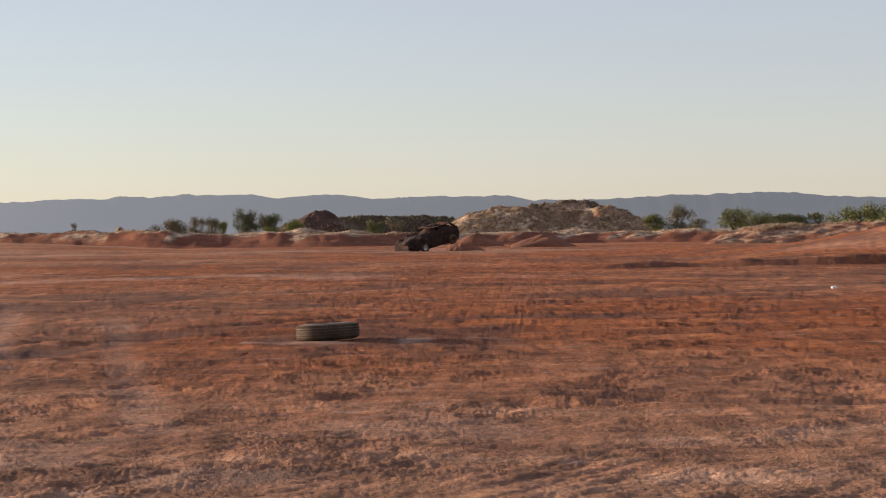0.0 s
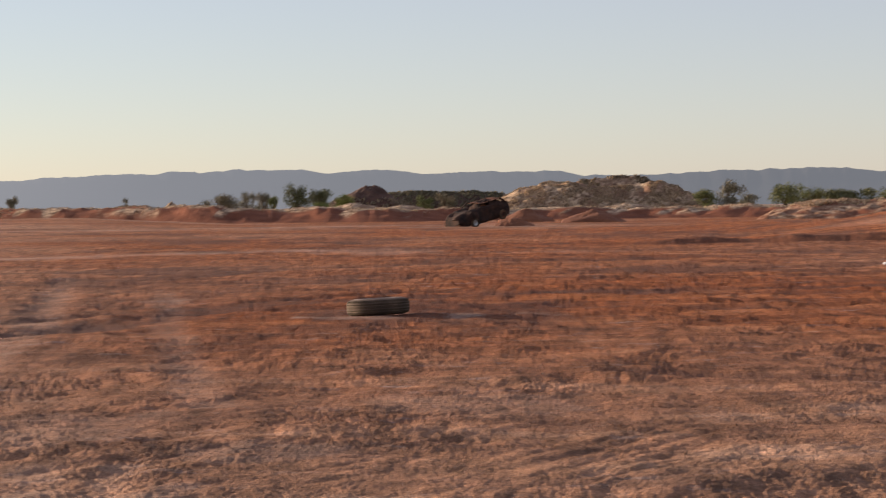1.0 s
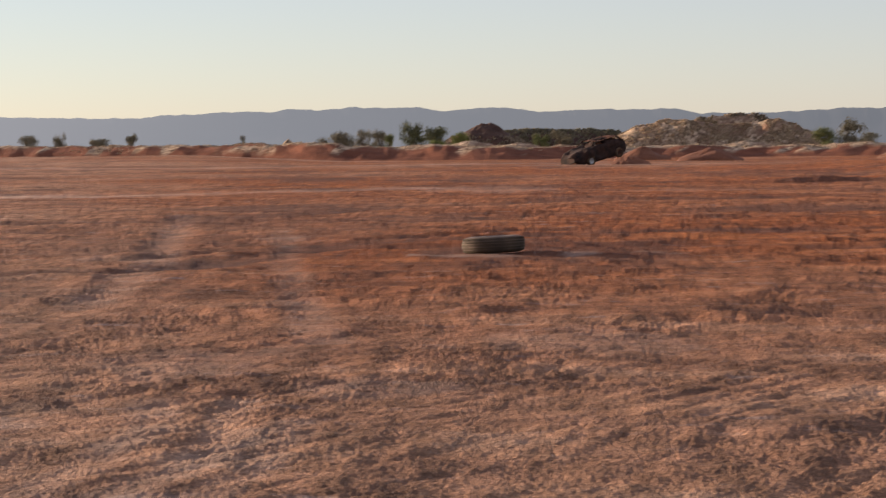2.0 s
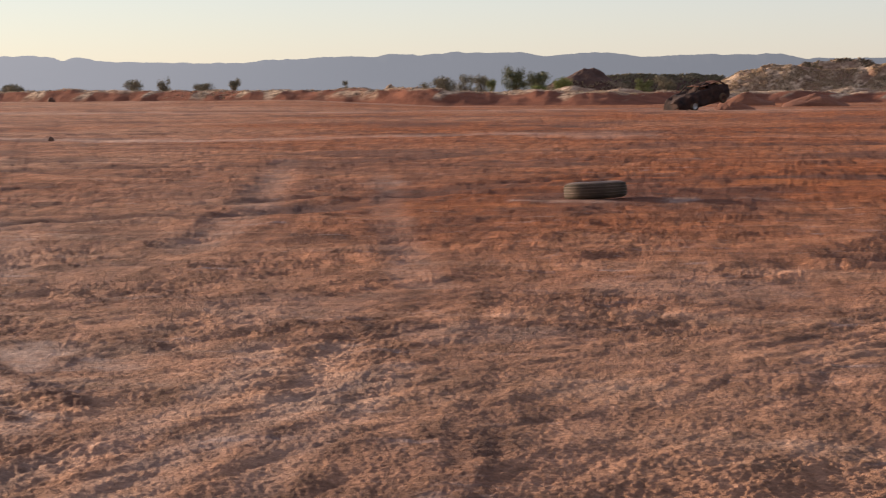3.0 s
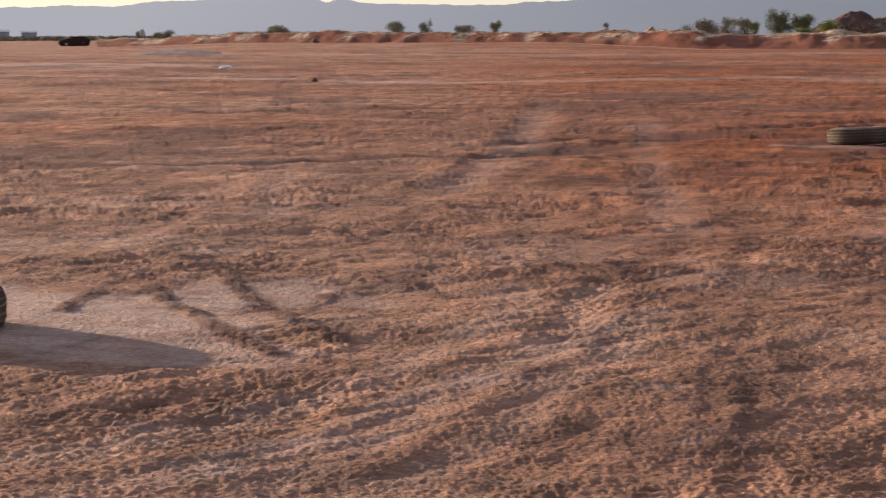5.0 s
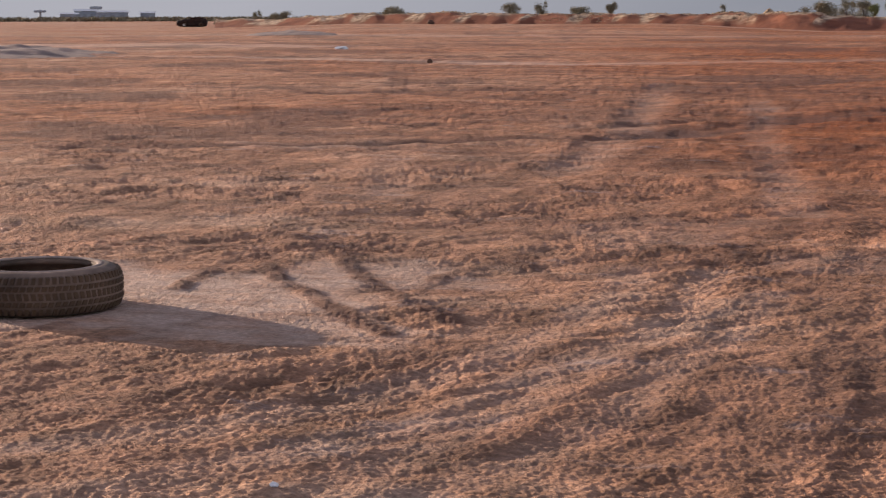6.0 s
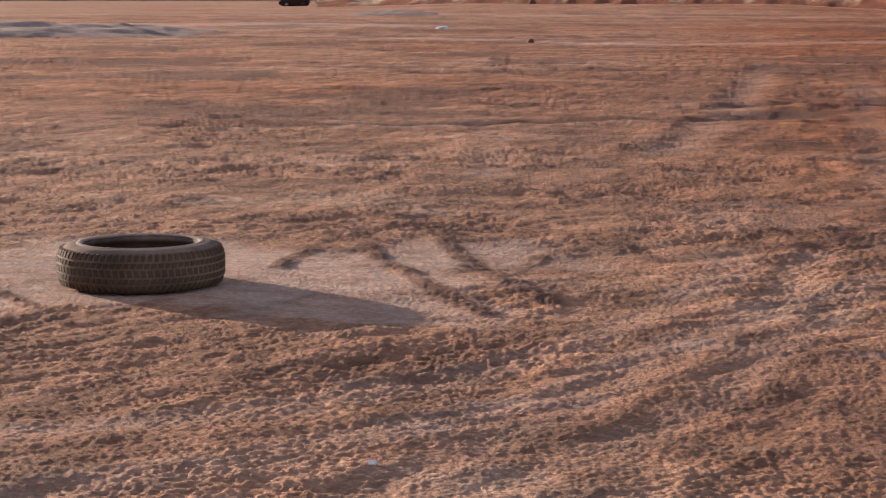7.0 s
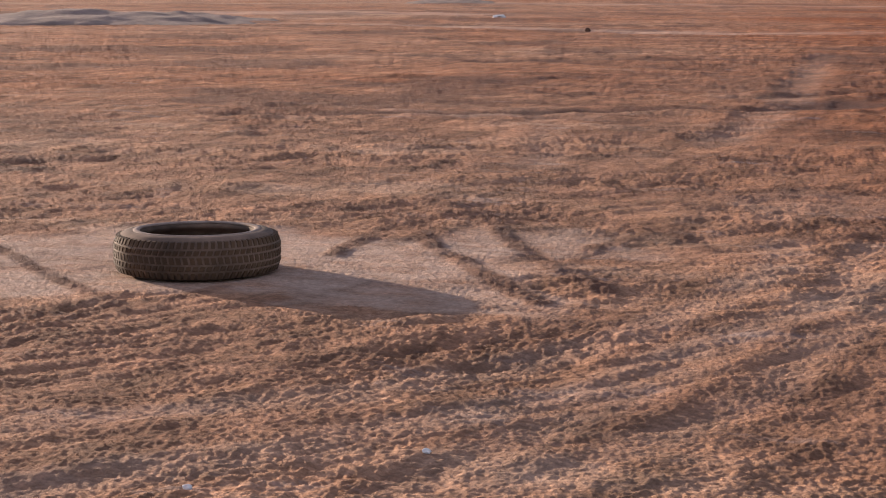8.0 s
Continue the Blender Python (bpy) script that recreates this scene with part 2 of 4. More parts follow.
# ---- ground ----
# tyre ruts and ridges: half width, depth (minus: a ridge), darkening, dust, then points in metres
RUTS = [
    (0.40, 0.06, 0.9, 0, [(-9.5, 17.5), (-4.75, 21.1), (-3.5, 26.5), (-1.2, 29.6), (1.0, 30.7), (6, 31.5)]),
    (0.7, 0.07, 0.8, 0, [(-13, 33), (-8.1, 36.3), (-4.8, 43), (-1.9, 46), (6, 50)]),
    (0.30, 0.05, 0.6, 0, [(-6, 23.0), (-1.3, 31.8), (1.0, 30.0), (3.2, 30.4), (9, 28)]),
    (0.24, 0.03, 0, 0.32, [(-8.5, 39), (-7.24, 32.7), (-5.58, 24.2), (-4.83, 19.6), (-4.47, 17.1), (-4.3, 15.9)]),
    (0.12, -0.018, 0.12, 0, [(-7.6, 31.0), (-6.0, 24.2), (-5.25, 19.8), (-4.9, 17.3)]),
    (0.17, 0.012, 0, 0.24, [(-5.36, 32.1), (-3.6, 21.9), (-2.96, 18.3), (-2.25, 14.7), (-1.9, 12.9)]),
    (0.16, 0.012, 0, 0.22, [(-6.81, 18.7), (-5.86, 16.0), (-5.0, 13.4)]),
    (0.10, 0.008, 0, 0.25, [(-2.05, 4.5), (-2.02, 5.2), (-1.92, 5.95), (-1.79, 6.9), (-1.73, 8.3), (-1.93, 10.1)]),
    (0.10, 0.008, 0, 0.22, [(-1.89, 4.64), (-1.72, 5.34), (-1.54, 5.93), (-1.43, 7.84), (-1.5, 9.2)]),
    (0.05, 0.008, 0.3, 0, [(-0.85, 6.4), (-0.88, 6.73), (-0.96, 7.53), (-0.98, 8.1)]),
    (0.05, 0.008, 0.3, 0, [(-0.77, 6.8), (-0.82, 7.3), (-0.91, 7.96), (-0.95, 8.5)]),
    (0.045, -0.014, 0.7, 0, [(-7.0, 9.1), (-5.87, 8.13), (-5.0, 7.37), (-4.3, 6.8)]),
    (0.05, -0.012, 0.65, 0, [(-5.6, 6.5), (-4.78, 6.6), (-4.4, 6.66), (-4.3, 7.13), (-4.24, 7.45)]),
    (0.05, -0.012, 0.65, 0, [(-4.2, 8.5), (-4.46, 9.7)]),
    (0.06, -0.013, 0.7, 0, [(-4.4, 9.95), (-3.9, 9.0), (-3.4, 8.35), (-2.8, 7.55)]),
    (0.06, -0.013, 0.7, 0, [(-4.1, 10.3), (-3.5, 9.2), (-3.06, 8.5), (-2.6, 7.9)]),
    (0.06, -0.012, 0.55, 0, [(-3.06, 8.5), (-3.2, 9.5), (-3.0, 10.2), (-2.65, 9.6)]),
    (0.12, 0.003, 0, 0.35, [(-3.0, 4.15), (-2.55, 4.83), (-2.1, 5.97), (-1.85, 7.1), (-1.67, 8.05), (-1.6, 8.8)]),
    (0.12, 0.003, 0, 0.30, [(-3.45, 4.75), (-2.75, 5.6), (-2.23, 6.95), (-2.13, 8.2), (-2.13, 9.1), (-2.35, 9.95)]),
    (0.04, -0.005, 0.12, 0, [(-3.2, 4.45), (-2.65, 5.2), (-2.15, 6.45), (-1.98, 7.6), (-1.9, 8.6)]),
    (0.08, 0.004, 0.1, 0, [(-3.8, 5.2), (-3.2, 6.0), (-2.6, 6.75), (-2.1, 7.5)]),
    (0.06, -0.010, 0.3, 0, [(-1.06, 9.1), (-0.92, 8.1), (-0.8, 6.8), (-0.7, 5.0)]),
    (1.3, 0.03, 0, 0.55, [(-60, 80), (-23.5, 58.5), (-14.5, 56), (-9, 58), (-5, 60)]),
    (2.5, 0.03, 0, 0.5, [(-120, 108), (-66, 140), (-29, 130), (-14, 140), (0, 150)]),
    (3.0, 0.03, 0, 0.5, [(-95, 205), (-70, 215), (-40, 200), (-20, 172)]),
    (0.5, 0.05, 0.55, 0, [(-30, 50), (-14, 47), (-6, 52), (3, 58)]),
    (0.4, 0.05, 0.5, 0, [(-26, 36), (-14, 34), (-8, 30.5)]),
    (0.25, 0.03, 0.4, 0, [(-14, 22), (-8.5, 19.5), (-5.5, 17.6), (-2, 18.4)]),
    (0.9, 0.06, 0.55, 0, [(-5, 66), (2, 60), (9, 55), (16, 52)]),
    (0.6, 0.05, 0.5, 0, [(-2, 38), (4, 40), (12, 37)]),
    (0.35, 0.05, 0.55, 0, [(-12, 27), (-8, 25), (-5, 25.6), (0.5, 26.4), (5, 25)]),
    (0.25, 0.03, 0.5, 0, [(1.2, 15.5), (3.0, 14.8), (5, 15.6)]),
    (1.2, 0.05, 0.45, 0, [(-50, 98), (-30, 88), (-12, 92), (6, 86)]),
    (0.18, 0.012, 0.25, 0, [(-9.5, 13), (-6.5, 12.2), (-4, 11.6), (-1, 12.2), (3, 11.8)]),
]
# pale dust and salt, and one painted sunlit tone: centre, radii, turn, strength
PATCHES = [
    (-4.5, 8.3, 1.75, 1.15, 25, 0.8), (-5.6, 8.3, 0.9, 0.7, 20, 0.7), (-3.4, 7.55, 0.85, 0.45, -15, 0.65), (-3.6, 9.3, 0.5, 0.75, 0, 0.55), (-1.6, 23.4, 0.8, 0.5, -5, 0.6), (-0.35, 23.7, 0.35, 0.6, 0, 0.75), (0.5, 24.3, 0.4, 0.5, 0, 0.4),
    (-4.8, 28.9, 0.5, 0.7, 0, 0.45), (-3.3, 58, 2.2, 5, 10, 0.3), (2.0, 56, 2.5, 2.0, 0, 0.2), (-1.3, 10.6, 0.5, 0.5, 0, 0.2), (-0.2, 13.2, 0.9, 1.0, 0, 0.18), (-2.6, 11.8, 0.8, 1.0, 0, 0.18),
    # the entry at (20, 79) paints sunlight on the right bank's slope
    (-58, 138, 6, 5, 0, 0.3), (-46, 86, 14, 5, 10, 0.45), (-7.5, 18.5, 1.5, 1.0, 0, 0.35), (20, 79, 7, 9, 20, 0.2), (4, 130, 10, 9, 0, 0.3),
]
BERM_AZ = (-60, -30, -25.7, -22.6, -18.6, -14.5, -11.3, -8.0, -3.0, 0.0, 4.0, 8.0, 14.0, 60)
BERM_R = (420, 275, 255, 240, 224, 211, 203, 193, 189, 196, 202, 200, 195, 195)


def along(points, X, Y):
    """The distance of every point from a bent line."""
    best = np.full(X.shape, 1e9)
    for (ax, ay), (bx, by) in zip(points, points[1:]):
        dx, dy = bx - ax, by - ay
        s = np.clip(((X - ax) * dx + (Y - ay) * dy) / (dx * dx + dy * dy), 0, 1)
        best = np.minimum(best, np.hypot(X - ax - s * dx, Y - ay - s * dy))
    return best


def ground_parts(X, Y):
    """The ground's height, its dust and its darkening at points of the plan."""
    X, Y = np.asarray(X, float), np.asarray(Y, float)
    R, AZ = np.hypot(X, Y), np.degrees(np.arctan2(X, Y))
    Z = 0.05 * waves(X / 9, Y / 9, 3) * ramp(R, 8, 20) + 0.018 * fbm(X / 1.7, Y / 1.3, 2, 5)
    dust, darkening = np.zeros(X.shape), np.zeros(X.shape)
    for half, depth, darken, pale, pts in RUTS:
        px, py = [p[0] for p in pts], [p[1] for p in pts]
        m = (X > min(px) - 6 * half) & (X < max(px) + 6 * half) & (Y > min(py) - 6 * half) & (Y < max(py) + 6 * half)
        if not m.any():
            continue
        d = along(pts, X[m] + half * 0.4 * waves(X[m] * 1.3 / half / 5, Y[m] * 1.3 / half / 5, 21), Y[m] + half * 0.4 * waves(X[m] * 1.1 / half / 5, Y[m] / half / 5, 22)) / half
        broken = 0.8 + 0.4 * waves(X[m] / half / 3, Y[m] / half / 3, 23)
        if depth > 0:
            Z[m] += (-0.6 * depth * np.exp(-d * d) + 0.25 * depth * np.exp(-((d - 1.7) / 0.6) ** 2)) * broken
        else:
            Z[m] += -0.55 * depth * np.exp(-d * d) * (0.3 + 0.7 * np.abs(waves(X[m] * 14, Y[m] * 14, 24)))
        edge = np.exp(-(d / 1.15) ** 4) * np.clip(broken, 0, 1)
        darkening[m] = np.maximum(darkening[m], darken * edge)
        dust[m] = np.maximum(dust[m], pale * edge)
    flat = np.zeros(X.shape)
    for cx, cy, rx, ry, turn, amount in PATCHES:
        c, s = math.cos(radians(turn)), math.sin(radians(turn))
        u, v = ((X - cx) * c + (Y - cy) * s) / rx, (-(X - cx) * s + (Y - cy) * c) / ry
        d = np.hypot(u, v) + 0.35 * fbm(u * 2.2 + cx, v * 2.2 + cy, 3, 31)
        pale = amount * (1 - ramp(d, 0.55, 1.05)) * (1 - 0.85 * np.clip(darkening * 1.6, 0, 1))
        dust, flat = np.maximum(dust, pale), np.maximum(flat, pale)
    smooth = np.clip(flat * 1.3, 0, 1) * (1 - 0.65 * ramp(R, 12, 18))
    darkening = np.maximum(darkening, 0.62 * ramp(fbm(X / 3.4, Y / 4.2, 4, 35, 0.6), 0.10, 0.75) * ramp(R, 14, 24) * (1 - ramp(R, 120, 200)) * (1 - smooth))
    darkening = np.maximum(darkening, 0.55 * np.exp(-((X + 6.5) / 3.2) ** 2 - ((Y - 30) / 8) ** 2) * (0.6 + 0.6 * fbm(X / 1.5, Y / 1.2, 3, 37)))
    # churned and smoothed ground: patches and long driven streaks, then relief from half a metre down to crumbs
    u, v = X * 0.89 - Y * 0.45, X * 0.45 + Y * 0.89
    bend = u + 0.35 * waves(X / 2.5, Y / 2.5, 121)
    churn = (0.42 + 0.58 * ramp(fbm(X / 0.8, Y / 1.0, 3, 141) + 0.8 * fbm(bend * 2.2, v * 0.2, 2, 143), -0.7, 0.8)) * (1 - 0.72 * smooth)
    Z = Z + 0.020 * fbm(X / 0.55, Y / 0.55, 2, 81) * (0.4 + 0.6 * churn) * (1 - smooth) * (0.5 + 0.5 * ramp(R, 8, 18)) * (1 - 0.4 * ramp(R, 120, 200))
    Z = Z + (0.011 * fbm(X * 5, Y * 5, 2, 51) + 0.010 * ramp(R, 14, 35) * (0.9 - 1.6 * np.abs(waves(X * 10, Y * 10, 53)) + 0.5 * waves(X * 23, Y * 23, 54))) * churn * (1 - ramp(R, 90, 170))
    Z = Z + 0.0034 * (0.5 - 1.4 * np.abs(waves(X * 21, Y * 21, 71)) + waves(X * 25, Y * 25, 72)) * churn * (1 - ramp(R, 30, 55))
    Z = Z + 0.0040 * (0.5 - 1.3 * np.abs(waves(X * 38, Y * 38, 73)) + 0.8 * waves(X * 52, Y * 52, 74)) * churn * (1 - ramp(R, 16, 30)) + 0.002 * waves(X * 80, Y * 80, 75) * (1 - ramp(R, 8, 13))
    Z = Z + 0.018 * fbm(X / 1.2, Y / 1.1, 2, 85) * ramp(R, 26, 60) * (1 - smooth)
    furrow = np.abs(waves(bend * 7.5, v * 0.6, 0) + 0.5 * waves(X * 3, Y * 3, 77))
    Z = Z + 0.009 * furrow * (1 - smooth) * (1 - ramp(R, 10, 18))
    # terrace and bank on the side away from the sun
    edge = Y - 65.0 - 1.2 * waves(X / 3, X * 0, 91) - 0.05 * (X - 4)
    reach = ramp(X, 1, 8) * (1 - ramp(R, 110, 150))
    # shade of the terrace face, painted as a dark band along its edge
    darkening = np.maximum(darkening, 0.6 * reach * np.exp(-((edge - 0.3) / 1.1) ** 2))
    Z = Z + reach * (ramp(edge, 0, 0.35) * (0.10 + 0.15 * ramp(X, 9, 14)) + 0.10 * np.exp(-((edge - 1.0) / 0.8) ** 2) * (1 + waves(X / 1.1, Y / 3, 93)))
    Z = Z + 2.1 * np.exp(-((X - 25) / 7.0) ** 2 - ((Y - 84) / 11) ** 2) * (1 + 0.10 * fbm(X / 2, Y / 2, 2, 95))
    # higher plain behind the cut edge
    rb = np.interp(AZ, BERM_AZ, BERM_R)
    Z = Z + 0.65 * ramp(R, 120, rb) * ramp(AZ, -27, -20) * (1 - ramp(AZ, -13, -7)) * (1 - ramp(R, rb + 8, rb + 90))
    Z = Z + 0.85 * ramp(R, rb + 3, rb + 11) * ramp(AZ, -25, -21) * (1 - ramp(R, 700, 1500))
    dust = np.maximum(dust, 0.75 * ramp(R, rb + 6, rb + 12) * ramp(AZ, -25, -21))
    return Z, dust, darkening


def red_earth(X, Y):
    """Darker, redder earth to the right of the eye and farther out."""
    D, AZ = np.hypot(X, Y), np.degrees(np.arctan2(X, Y))
    red = ramp(AZ + 3.0 * waves(X / 12, Y / 12, 43), -21, -8) * ramp(D, 6, 24) * (0.85 + 0.35 * fbm(X / 9, Y / 14, 3, 45))
    return np.clip(np.maximum(red, ramp(D, 12, 30) * (0.42 + 0.3 * fbm(X / 8, Y / 10, 3, 47))), 0, 1)


def ground_z(x, y):
    return float(ground_parts(np.array([x]), np.array([y]))[0][0])


def build_ground():
    fine = np.arange(-37.0, 13.51, 0.042)
    az = np.concatenate([np.arange(-180, -37, 3.0), fine, np.arange(15.0, 180.1, 3.0)])
    radii = [0.0, 1.2, 2.2, 3.1, 3.8, 4.3, 4.6]
    while radii[-1] < 4500:
        r = radii[-1]
        radii.append(r + min(max(0.009, r * r / EYE * (0.00048 if r < 14 else 0.00056)), 0.4 if 62 < r < 72 else 2.6 if r < 120 else 6.0 if r < 400 else r * 0.06))
    A, D = np.meshgrid(np.radians(az), np.array(radii))
    X, Y = D * np.sin(A), D * np.cos(A)
    Z, dust, darkening = ground_parts(X, Y)
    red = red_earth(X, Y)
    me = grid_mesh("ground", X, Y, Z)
    for key, values in (("dust", dust), ("darkening", darkening), ("red", red)):
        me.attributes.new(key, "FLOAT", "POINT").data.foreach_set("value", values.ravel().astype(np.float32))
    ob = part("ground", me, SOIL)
    me.flip_normals()
    return tagged(ob, "flat red dirt with tyre tracks, ruts and dusty patches", "ground", kind="structure")


build_ground()


# ---- banks, mounds and piles ----
def build_berm():
    """The cut edge and earth bank that closes the flat, dry grass on its crest."""
    az = np.arange(-25.1, 14.5, 0.05)
    off = np.arange(-7, 14.1, 0.7)
    A, O = np.meshgrid(az, off)
    rb = np.interp(A, BERM_AZ, BERM_R)
    R = rb + O + 0.9 * fbm(A * 0.4, O * 0 + 3, 2, 201)
    X, Y = R * np.sin(np.radians(A)), R * np.cos(np.radians(A))
    top_el = np.interp(A, (-27.5, -25.7, -24, -22.6, -20, -18.6, -16.8, -14.5, -11.3, -9.7, -7.9, -6.2, -3, 0, 8, 14.5),
                       (-0.2, -0.13, -0.06, 0.05, 0.14, 0.20, 0.16, 0.12, 0.10, 0.12, 0.07, 0.02, -0.04, -0.06, -0.07, -0.05))
    top = EYE + (rb + 4) * np.tan(np.radians(top_el)) + 0.26 * fbm(A * 1.3, O / 6, 3, 203)
    shape = np.interp(O + 0.5 * fbm(A * 1.5, O / 5, 2, 208), (-7, -4.5, -2, 1.0, 3.5, 5.5, 8, 14), (0, 0.04, 0.28, 0.66, 0.90, 1, 0.92, 0.35))
    slant = fbm(A * 1.7 - O * 0.16, O / 9, 2, 204)
    gully = 1 - 0.13 * np.clip(slant, -0.4, 1) * np.exp(-((O - 0.5) / 3.2) ** 2)
    Z = -0.25 + (np.maximum(top, 0.25) + 0.25) * shape * gully + 0.05 * fbm(X / 0.9, Y / 0.9, 2, 205) * ramp(O, -5, -1)
    me = grid_mesh("earth_berm", X, Y, Z)
    cover_with(me, np.maximum(ramp(O + 1.2 * fbm(X / 4, Y / 4, 3, 207), 3.0, 5.0), ramp(-slant + 0.2 * ramp(-A, 9, 22), 0.35, 0.6) * ramp(O, -1.5, 1.5)) * 0.95)
    me.flip_normals()
    tagged(part("earth_berm", me, BANK), "long low bank of bare red earth", "earth bank", kind="structure")
    return X, Y, Z, O


berm_grid = build_berm()


def heap(name, mat, az, d, wide, deep, high, label, category, seed, sharp=1.0, rough=0.12, profile=None, base=None, steps=70, bowls=(), lumps=0.0, grass=None):
    """A heap of earth: an uneven hump; profile gives its outline from end to end."""
    cx, cy = polar(az, d)
    U, V = np.meshgrid(np.linspace(-1, 1, steps), np.linspace(-1, 1, max(20, steps // 2)))
    a = radians(az)
    X = U * wide / 2 * math.cos(a) + V * deep / 2 * math.sin(a)
    Y = -U * wide / 2 * math.sin(a) + V * deep / 2 * math.cos(a)
    if profile:
        crest = np.interp(U, profile[0], profile[1])
        fall = np.clip(1 - np.abs(V + 0.1 * waves(U * 2, V, seed)) ** 1.6, 0, 1)
        Z = crest * fall
    else:
        r = np.hypot(U, V) + 0.10 * waves(U * 2.2, V * 2.2, seed)
        Z = np.clip(1 - r, 0, 1) ** sharp
    for bu, bv, br, depth in bowls:
        Z = Z - depth * np.exp(-((U - bu) / br) ** 2 - ((V - bv) / (br * 1.3)) ** 2) * ramp(Z, 0.0, 0.3)
    Z = high * Z * (1 + rough * fbm(U * 5, V * 5, 3, seed)) + high * rough * 0.5 * fbm(U * 9, V * 9, 2, seed + 5) * (Z > 0.03)
    Z = Z + lumps * (np.abs(waves(X / 1.9, Y / 1.9, seed + 7)) + 0.6 * np.abs(waves(X / 0.9, Y / 0.9, seed + 8)) - 0.5) * (Z > 0.2)
    edge = np.maximum(np.abs(U), np.abs(V))
    z0 = ground_z(cx, cy) if base is None else base
    Z = Z - 0.35 * ramp(edge, 0.8, 1.0) - 0.05
    me = grid_mesh(name, X, Y, Z)
    if grass is not None:
        cover_with(me, grass(U, V, X, Y))
    ob = part(name, me, mat)
    ob.location = (cx, cy, z0)
    tagged(ob, label, category)
    return X + cx, Y + cy, Z + z0


# the cover thins to dark earth below the crest, painting the overhang's shade
mound_grid = heap("grassy_mound", MOUND, 2.85, 286, 35.4, 14, 4.05, "large earth mound with straw-covered flanks and a pale crest", "mound", 301, rough=0.035, steps=260, lumps=0.36,
                  bowls=((0.22, -0.42, 0.26, 0.26), (0.62, -0.5, 0.12, 0.12)), grass=lambda U, V, X, Y: 0.85 - 0.95 * np.exp(-((U - 0.22) / 0.30) ** 2 - ((V + 0.34) / 0.16) ** 2) + 0.6 * fbm(X / 2.2, Y / 2.2, 3, 309),
                  profile=((-1, -0.86, -0.78, -0.59, -0.36, -0.18, -0.08, 0.06, 0.19, 0.33, 0.47, 0.56, 0.66, 0.80, 0.9, 1), (0, 0.18, 0.33, 0.75, 0.95, 0.99, 0.89, 0.80, 0.77, 0.84, 0.95, 0.96, 0.78, 0.50, 0.26, 0)))
mound_top_grid = heap("mound_top", MOUND, 3.2, 301, 20, 12, 4.7, "higher scrub-tufted mound rising behind the pale crest", "mound", 305, rough=0.03, steps=140, lumps=0.3,
                      grass=lambda U, V, X, Y: 0.8 + 0.5 * fbm(X / 2, Y / 2, 3, 306),
                      profile=((-1, -0.8, -0.55, -0.3, 0.0, 0.25, 0.45, 0.62, 0.75, 0.88, 1), (0.5, 0.8, 0.86, 0.90, 0.96, 1.0, 1.0, 0.95, 0.8, 0.6, 0.2)))
dark_grid = heap("earth_mound", DARK_EARTH, -3.65, 300, 14.5, 12, 3.7, "dark brown earth mound with scrub at its foot", "mound", 311, rough=0.08, steps=90,
                 profile=((-1, -0.8, -0.6, -0.4, -0.2, 0, 0.15, 0.3, 0.5, 0.75, 1), (0, 0.22, 0.5, 0.72, 0.88, 0.98, 1, 0.9, 0.68, 0.4, 0.1)))
scrub_grid = heap("scrub_ridge", DARK_EARTH, -1.4, 380, 28, 18, 3.4, "long low ridge covered in dark dry scrub", "ridge", 321, rough=0.06, steps=120,
                  profile=((-1, -0.8, -0.5, 0.4, 0.8, 1), (0.2, 0.9, 1, 1, 0.85, 0.3)))
heap("dirt_pile", PILE, 0.95, 168, 5.4, 4.5, 1.25, "smooth low pile of red dirt on the flat", "dirt pile", 331, sharp=0.95, rough=0.05)
heap("dirt_pile", PILE, 2.9, 155, 5.8, 5.0, 1.15, "pointed pile of red dirt on the flat", "dirt pile", 337, sharp=1.0, rough=0.05)
heap("spoil_heap", GREY_SPOIL, -33.6, 72, 15, 16, 0.55, "low heap of grey-brown spoil and rubble", "spoil heap", 341, sharp=1.0, rough=0.12, lumps=0.06)
heap("spoil_heap", GREY_SPOIL, -30.6, 80, 9, 12, 0.32, "flat spread heap of grey-brown spoil", "spoil heap", 347, sharp=0.9, rough=0.2, lumps=0.1)
heap("spoil_heap", GREY_SPOIL, -22.9, 152, 8, 14, 0.40, "small grey-brown spoil heap on the flat", "spoil heap", 349, sharp=0.9, rough=0.12)
bank_grid = heap("earth_bank", BANK, 11.0, 175, 22, 22, 1.9, "red earth bank with weeds and bushes on top", "earth bank", 351, rough=0.09, steps=180, lumps=0.22, grass=lambda U, V, X, Y: 0.4 + 0.4 * fbm(X / 2, Y / 2, 3, 359),
                 profile=((-1, -0.75, -0.5, -0.2, 0.3, 0.7, 1), (0, 0.45, 0.75, 0.8, 0.9, 1.0, 1.0)))


for az, d, wide, deep, high, seed in ((-9.25, 214, 5.0, 6, 2.3, 371), (-8.1, 216, 6.5, 6, 1.9, 373), (-6.0, 199, 4.2, 5, 1.55, 377), (-4.0, 250, 9, 7, 1.2, 379), (-2.6, 246, 8, 7, 0.9, 381), (3.9, 225, 7.5, 6, 0.8, 383)):
    heap("grassy_hummock", MOUND, az, d, wide, deep, high, "rounded earth hummock matted with pale dry grass", "hummock", seed, sharp=0.75, rough=0.06, steps=50, lumps=0.09, base=0.0 if d < 220 else None,
         grass=lambda U, V, X, Y: 0.75 + 0.6 * fbm(X / 2, Y / 2, 3, 389))


